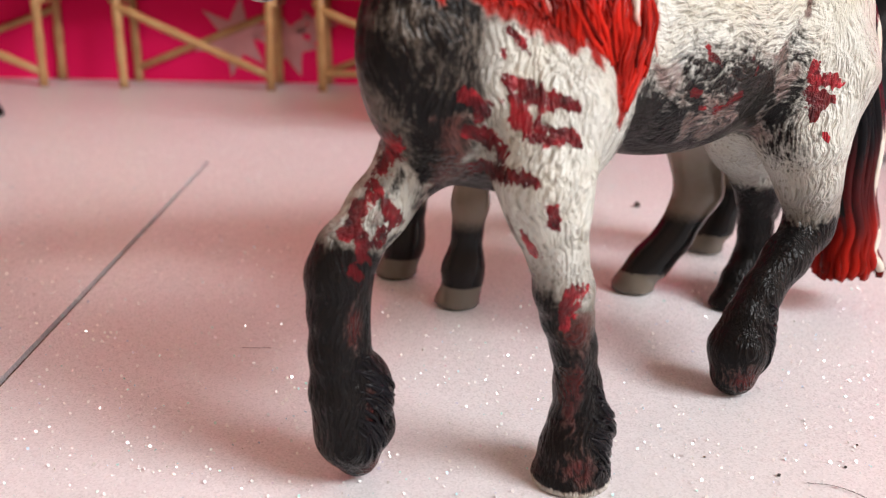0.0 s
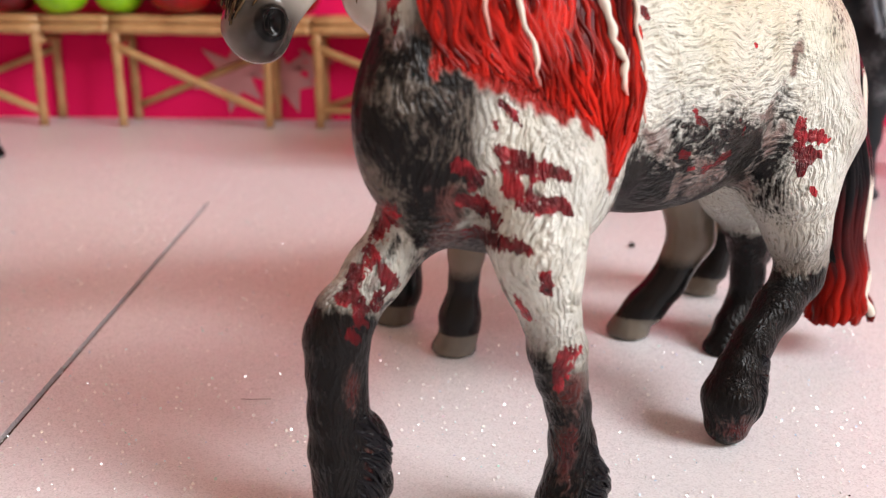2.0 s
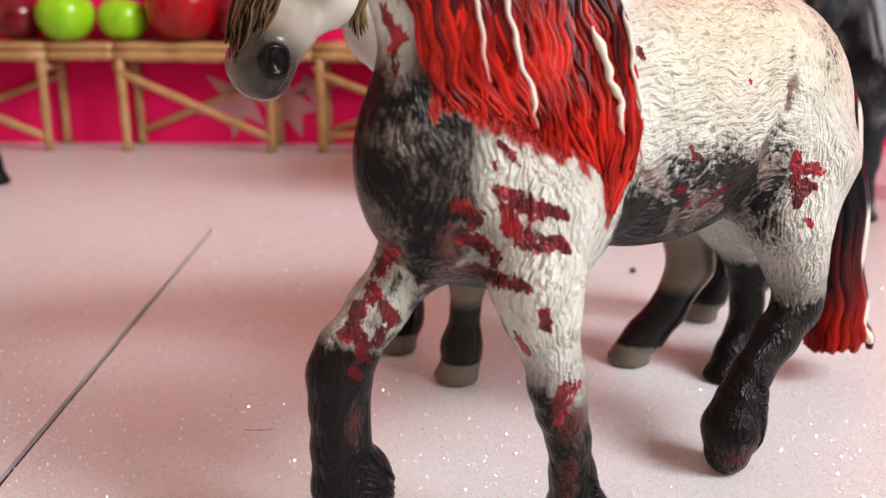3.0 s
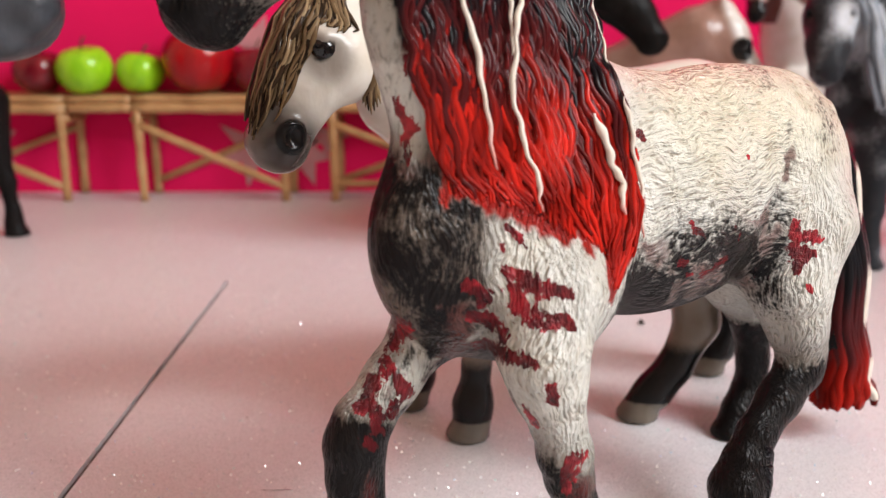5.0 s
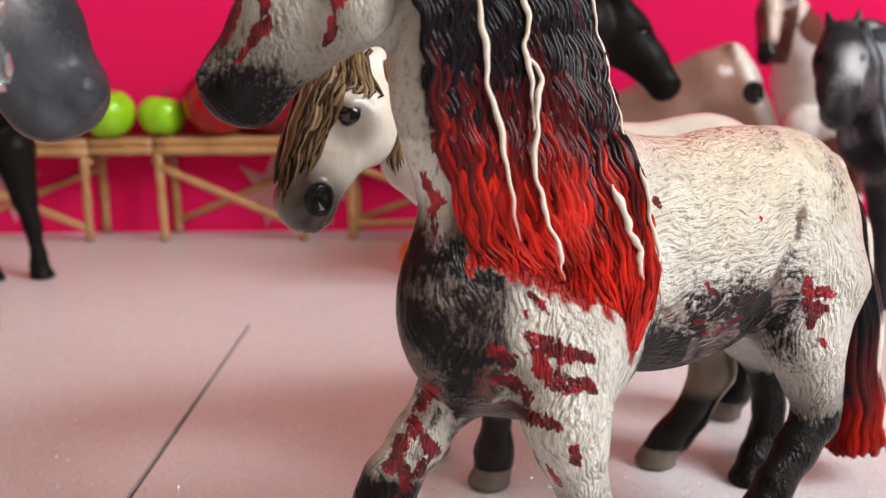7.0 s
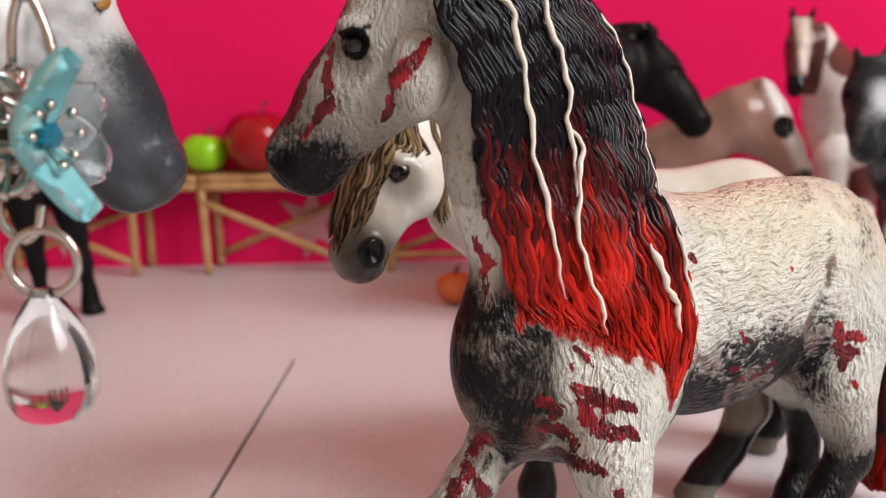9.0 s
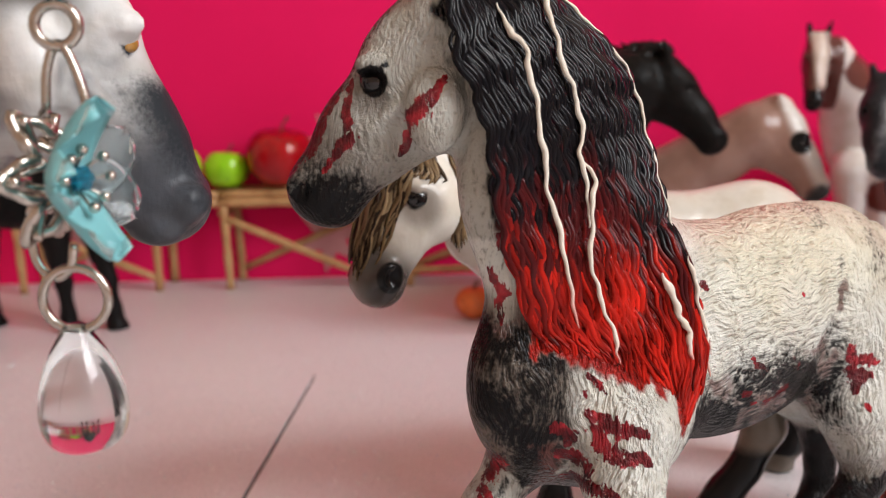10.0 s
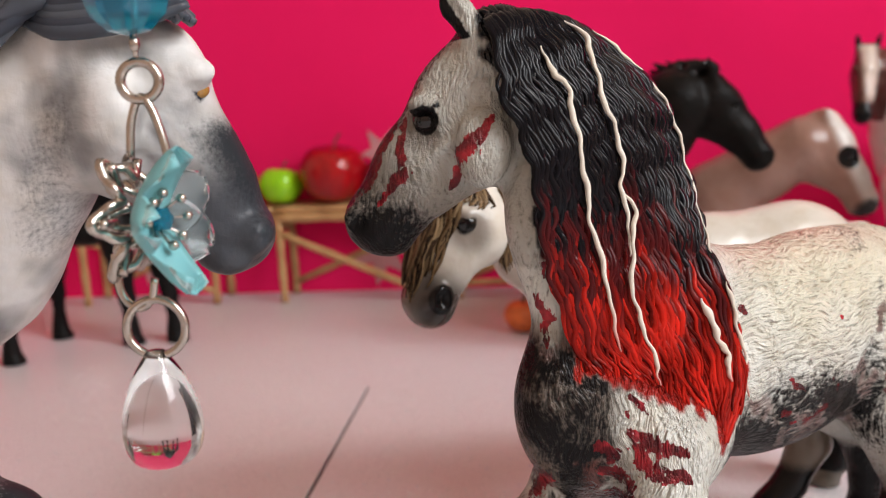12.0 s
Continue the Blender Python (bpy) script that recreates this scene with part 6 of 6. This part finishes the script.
def petal_bm(length, width, cup, thick, notch=0.12, nu=12, nv=9):
    """A notched petal along +x from its base, curling up to +z."""
    bm = bmesh.new()
    lay = []
    for side in (0, 1):
        grid = []
        for i in range(nu):
            u = i / (nu - 1)
            row = []
            for j in range(nv):
                v = 2 * j / (nv - 1) - 1
                w = width * math.sin(math.pi * (0.10 + 0.86 * u)) ** 0.55
                x = length * (u * (1 - 0.22 * v * v) - notch * max(0.0, 1 - 2.5 * abs(v)) * u ** 4)
                z = cup * (u ** 2) + 0.25 * width * v * v * (0.3 + u) + (thick if side else 0)
                row.append(bm.verts.new((x * 0.001, v * w * 0.001, z * 0.001)))
            grid.append(row)
        lay.append(grid)
        for i in range(nu - 1):
            for j in range(nv - 1):
                q = (grid[i][j], grid[i + 1][j], grid[i + 1][j + 1], grid[i][j + 1])
                bm.faces.new(q if side else q[::-1])
    a, b = lay
    rim = [(i, 0) for i in range(nu)] + [(nu - 1, j) for j in range(1, nv)] + [(i, nv - 1) for i in range(nu - 2, -1, -1)] + [(0, j) for j in range(nv - 2, 0, -1)]
    for (i0, j0), (i1, j1) in zip(rim, rim[1:] + rim[:1]):
        bm.faces.new((a[i0][j0], a[i1][j1], b[i1][j1], b[i0][j0]))
    bmesh.ops.recalc_face_normals(bm, faces=bm.faces[:])
    return bm


def build_pendant():
    pd = thing("pendant", (-0.0545, 0.0850, 0), "silver flower pendant with teal resin petals and clear glass drop", "pendant")
    wire = smooth_path([(0, 0, 122.5), (0.2, 0, 130), (0, 0, 138), (-1.5, 6, 143), (-5, 16, 143.5), (-9, 23, 139), (-11, 25.5, 133)], 40) * 0.001
    part("ear_wire", tube_bm(bmesh.new(), wire, [0.00035] * 40, 8), M_SILVER, pd, "thin silver wire", True)
    bm = bmesh.new()
    bmesh.ops.create_uvsphere(bm, u_segments=9, v_segments=6, radius=0.0056)
    bmesh.ops.transform(bm, verts=bm.verts[:], matrix=Matrix.LocRotScale(Vector((-0.4, 0, 131.0)) * 0.001, None, (1, 1, 0.98)))
    part("bead", bm, M_GEM, pd, "faceted dark turquoise crystal bead")
    part("bead_cap", ball_bm((0, 0, 124.6), (0.7, 0.7, 1.2)), M_SILVER, pd, smooth=True)
    part("jump_ring", ring_bm((0.2, 0, 119.8), 2.45, 0.70, 0.25), M_SILVER, pd, "silver jump ring", True)
    arch = smooth_path([(-2.2, 0, 110.0), (-1.6, 0, 114.5), (-0.2, 0, 117.6), (1.2, 0, 116.6), (2.4, 0, 113.0), (3.0, 0, 109.5)], 24) * 0.001
    part("link", tube_bm(bmesh.new(), arch, [0.0006] * 24, 8), M_SILVER, pd, smooth=True)
    # pierced silver blossom behind the resin flower, bent from thick wire
    a = np.linspace(0, 2 * math.pi, 120, endpoint=False)
    turn = radians(92)
    for name, r, tube in (("blossom_rim", 6.9 + 1.5 * np.cos(6 * a) + 0.4 * np.cos(18 * a), 0.72), ("blossom_heart", 4.0 + 1.0 * np.cos(6 * a), 0.55)):
        d = 1.2 * np.cos(6 * a)
        p = np.stack([r * np.cos(a) * math.cos(turn) - d * math.sin(turn), r * np.cos(a) * math.sin(turn) + d * math.cos(turn), r * np.sin(a)], -1)
        rim = part(name, tube_bm(bmesh.new(), p * 0.001, [tube * 0.001] * 120, 8, closed=True), M_SILVER, pd, "pierced silver blossom", True)
        rim.location = (-0.0034, 0.0004, 0.1020)
    for k in range(6):
        q = math.pi * k / 3
        spoke = np.array([(w * math.cos(q) * math.cos(turn), w * math.cos(q) * math.sin(turn), w * math.sin(q)) for w in (4.6, 6.4, 8.4)]) * 0.001
        rib = part("blossom_rib", tube_bm(bmesh.new(), smooth_path(spoke, 6), [0.0007] * 6, 8), M_SILVER, pd, "", True)
        rib.location = (-0.0034, 0.0004, 0.1020)
    # resin flower, facing right and towards the table's front
    face = Vector((0.93, -0.37, 0.03)).normalized()
    flower = Matrix.Translation(Vector((-0.2, -0.5, 101.6)) * 0.001) @ face.to_track_quat("Z", "Y").to_matrix().to_4x4()
    for k in range(5):
        clear = k in (0, 4)
        pe = part("petal", petal_bm(9.4, 4.8, 2.6, 0.6, 0.10, 16, 11) if clear else petal_bm(10.2, 4.0, 8.4, 0.8, 0.07, 18, 11), M_PETAL if clear else M_TEAL, pd, "clear resin petal" if clear else "frosted teal resin petal", True)
        pe.matrix_local = flower @ Matrix.Rotation(2 * math.pi * k / 5 + math.pi / 5, 4, "Z")
    gem = part("gem", ball_bm((0, 0, 2.2), 1.75, sub=1), M_GEM, pd, "faceted sky-blue crystal")
    gem.matrix_local = flower
    for k in range(8):
        a = 2 * math.pi * k / 8
        st = part("stamen", ball_bm((3.5 * math.cos(a), 3.5 * math.sin(a), 3.4 + 0.4 * math.sin(3 * a)), 0.72, 10), M_SILVER, pd, smooth=True)
        st.matrix_local = flower
        wi = tube_bm(bmesh.new(), np.array([(0.8 * math.cos(a), 0.8 * math.sin(a), 0.9), (3.5 * math.cos(a), 3.5 * math.sin(a), 3.3)]) * 0.001, [0.00025] * 2, 6)
        wo = part("stamen_wire", wi, M_SILVER, pd)
        wo.matrix_local = flower
    tailwire = smooth_path([(-6.0, 0, 97), (-5.6, 0, 91.5), (-3.4, 0, 89.4), (-1.4, 0, 90.6), (-0.6, 0, 93.5)], 18) * 0.001
    part("link", tube_bm(bmesh.new(), tailwire, [0.0006] * 18, 8), M_SILVER, pd, smooth=True)
    part("jump_ring", ring_bm((-1.2, 0, 86.6), 4.0, 0.62, 0.15), M_SILVER, pd, "silver jump ring", True)
    # drop
    bm = bmesh.new()
    prof = [(0.0, 83.6), (1.3, 83.3), (1.9, 82.4), (2.8, 81.0), (4.0, 78.8), (4.9, 76.4), (5.4, 73.8), (5.5, 71.6), (5.2, 69.6), (4.2, 67.9), (2.4, 67.0), (0.0, 66.7)]
    pr = smooth_path([(r, 0, z) for r, z in prof], 40)
    rings = [[bm.verts.new(((max(p[0], 1e-4) * math.cos(a) - 1.7) * 0.001, max(p[0], 1e-4) * math.sin(a) * 0.001, p[2] * 0.001)) for a in np.linspace(0, 2 * math.pi, 32, endpoint=False)] for p in pr]
    for r0, r1 in zip(rings, rings[1:]):
        for q in range(32):
            bm.faces.new((r0[q], r1[q], r1[(q + 1) % 32], r0[(q + 1) % 32]))
    bmesh.ops.remove_doubles(bm, verts=bm.verts[:], dist=2e-7)
    bmesh.ops.recalc_face_normals(bm, faces=bm.faces[:])
    part("drop", bm, M_DROP, pd, "clear glass drop", True)


build_pendant()


# ---------------------------------------------------------------- small things on the sheet
def build_pumpkin(x, y, r, label):
    pk = thing("pumpkin", (x * 0.001, y * 0.001, 0), label, "pumpkin")
    bm = bmesh.new()
    ang, rows = 40, 12
    rings = []
    for i in range(rows + 1):
        th = math.pi * i / rows
        ring = []
        for q in range(ang):
            a = 2 * math.pi * q / ang
            rr = r * math.sin(th) * (0.90 + 0.10 * abs(math.cos(4 * a)))
            ring.append(bm.verts.new((rr * math.cos(a) * 0.001, rr * math.sin(a) * 0.001, r * (0.86 + 0.86 * math.cos(th) - 0.2 * math.exp(-(th / 0.4) ** 2)) * 0.001)))
        rings.append(ring)
    for r0, r1 in zip(rings, rings[1:]):
        for q in range(ang):
            bm.faces.new((r0[q], r1[q], r1[(q + 1) % ang], r0[(q + 1) % ang]))
    bmesh.ops.remove_doubles(bm, verts=bm.verts[:], dist=1e-6)
    part("shell", bm, M_ORANGE, pk, smooth=True)
    p = np.array([(0, 0, 1.45 * r), (0.06 * r, 0, 1.75 * r), (0.2 * r, 0.05 * r, 1.95 * r)]) * 0.001
    part("stalk", tube_bm(bmesh.new(), smooth_path(p, 6), [0.0011, 0.001, 0.0009, 0.0009, 0.0008, 0.0009], 7), M_STALK, pk, "short brown stalk", True)


build_pumpkin(-22, 404, 9.5, "small ribbed orange toy pumpkin on the glitter sheet")


def fibre(pts, r, label):
    p = smooth_path(np.array(pts) * 0.001, 24)
    ob = link_bm("fibre", tube_bm(bmesh.new(), p, [r * 0.001] * 24, 5), M_FIBRE, None, "", True)
    return tagged(ob, label, "hair", "stray hairs")


fibre([(57.5, 119.5, 0.25), (61, 118.8, 0.35), (64, 116.5, 0.4), (66.2, 113.4, 0.3), (66.8, 112.0, 0.2)], 0.055, "thin curved dark hair lying on the sheet")
fibre([(-37, 163.6, 0.2), (-34, 163.2, 0.35), (-31, 163.8, 0.2)], 0.06, "short dark hair lying on the sheet")
for i, (x, y, r) in enumerate(((61.5, 270, 1.1), (54.0, 121.5, 0.32), (65.3, 124.2, 0.26), (31.0, 114.0, 0.30), (33.5, 114.2, 0.22), (70.0, 131.0, 0.2), (44.0, 126.5, 0.2))):
    bm = bmesh.new()
    bmesh.ops.create_icosphere(bm, subdivisions=1, radius=r * 0.001)
    for v in bm.verts:
        v.co *= 0.8 + 0.35 * noise.random()
    ob = link_bm("crumb", bm, M_FIBRE)
    ob.location = (x * 0.001, y * 0.001, r * 0.0008)
    tagged(ob, "tiny dark crumb lying on the glitter sheet", "crumb", "crumbs")


# ---------------------------------------------------------------- loose glitter
def build_glitter():
    rng = np.random.default_rng(11)
    verts, faces = [], []
    for i in range(42000):
        x, y = rng.uniform(-0.22, 0.17), 0.075 + 0.34 * rng.random() ** 1.8
        r = 0.00006 + 0.00024 * rng.random() ** 4
        tilt, az, spin = abs(rng.normal(0.85, 0.35)), rng.normal(0.55, 0.8), rng.uniform(0, 6.28)
        m = Matrix.Translation((x, y, 0.0001 + 0.8 * r * math.sin(tilt))) @ Matrix.Rotation(az, 4, "Z") @ Matrix.Rotation(tilt, 4, "X") @ Matrix.Rotation(spin, 4, "Z")
        k = len(verts)
        verts += [tuple(m @ Vector((r * math.cos(a), r * math.sin(a), 0))) for a in np.linspace(0, 2 * math.pi, 6, endpoint=False)]
        faces.append(tuple(range(k, k + 6)))
    me = bpy.data.meshes.new("glitter")
    me.from_pydata(verts, [], faces)
    me.materials.append(m_flake)
    tagged(new("glitter", me), "fine iridescent glitter flakes scattered on the sheet", "glitter", kind="stuff")


build_glitter()
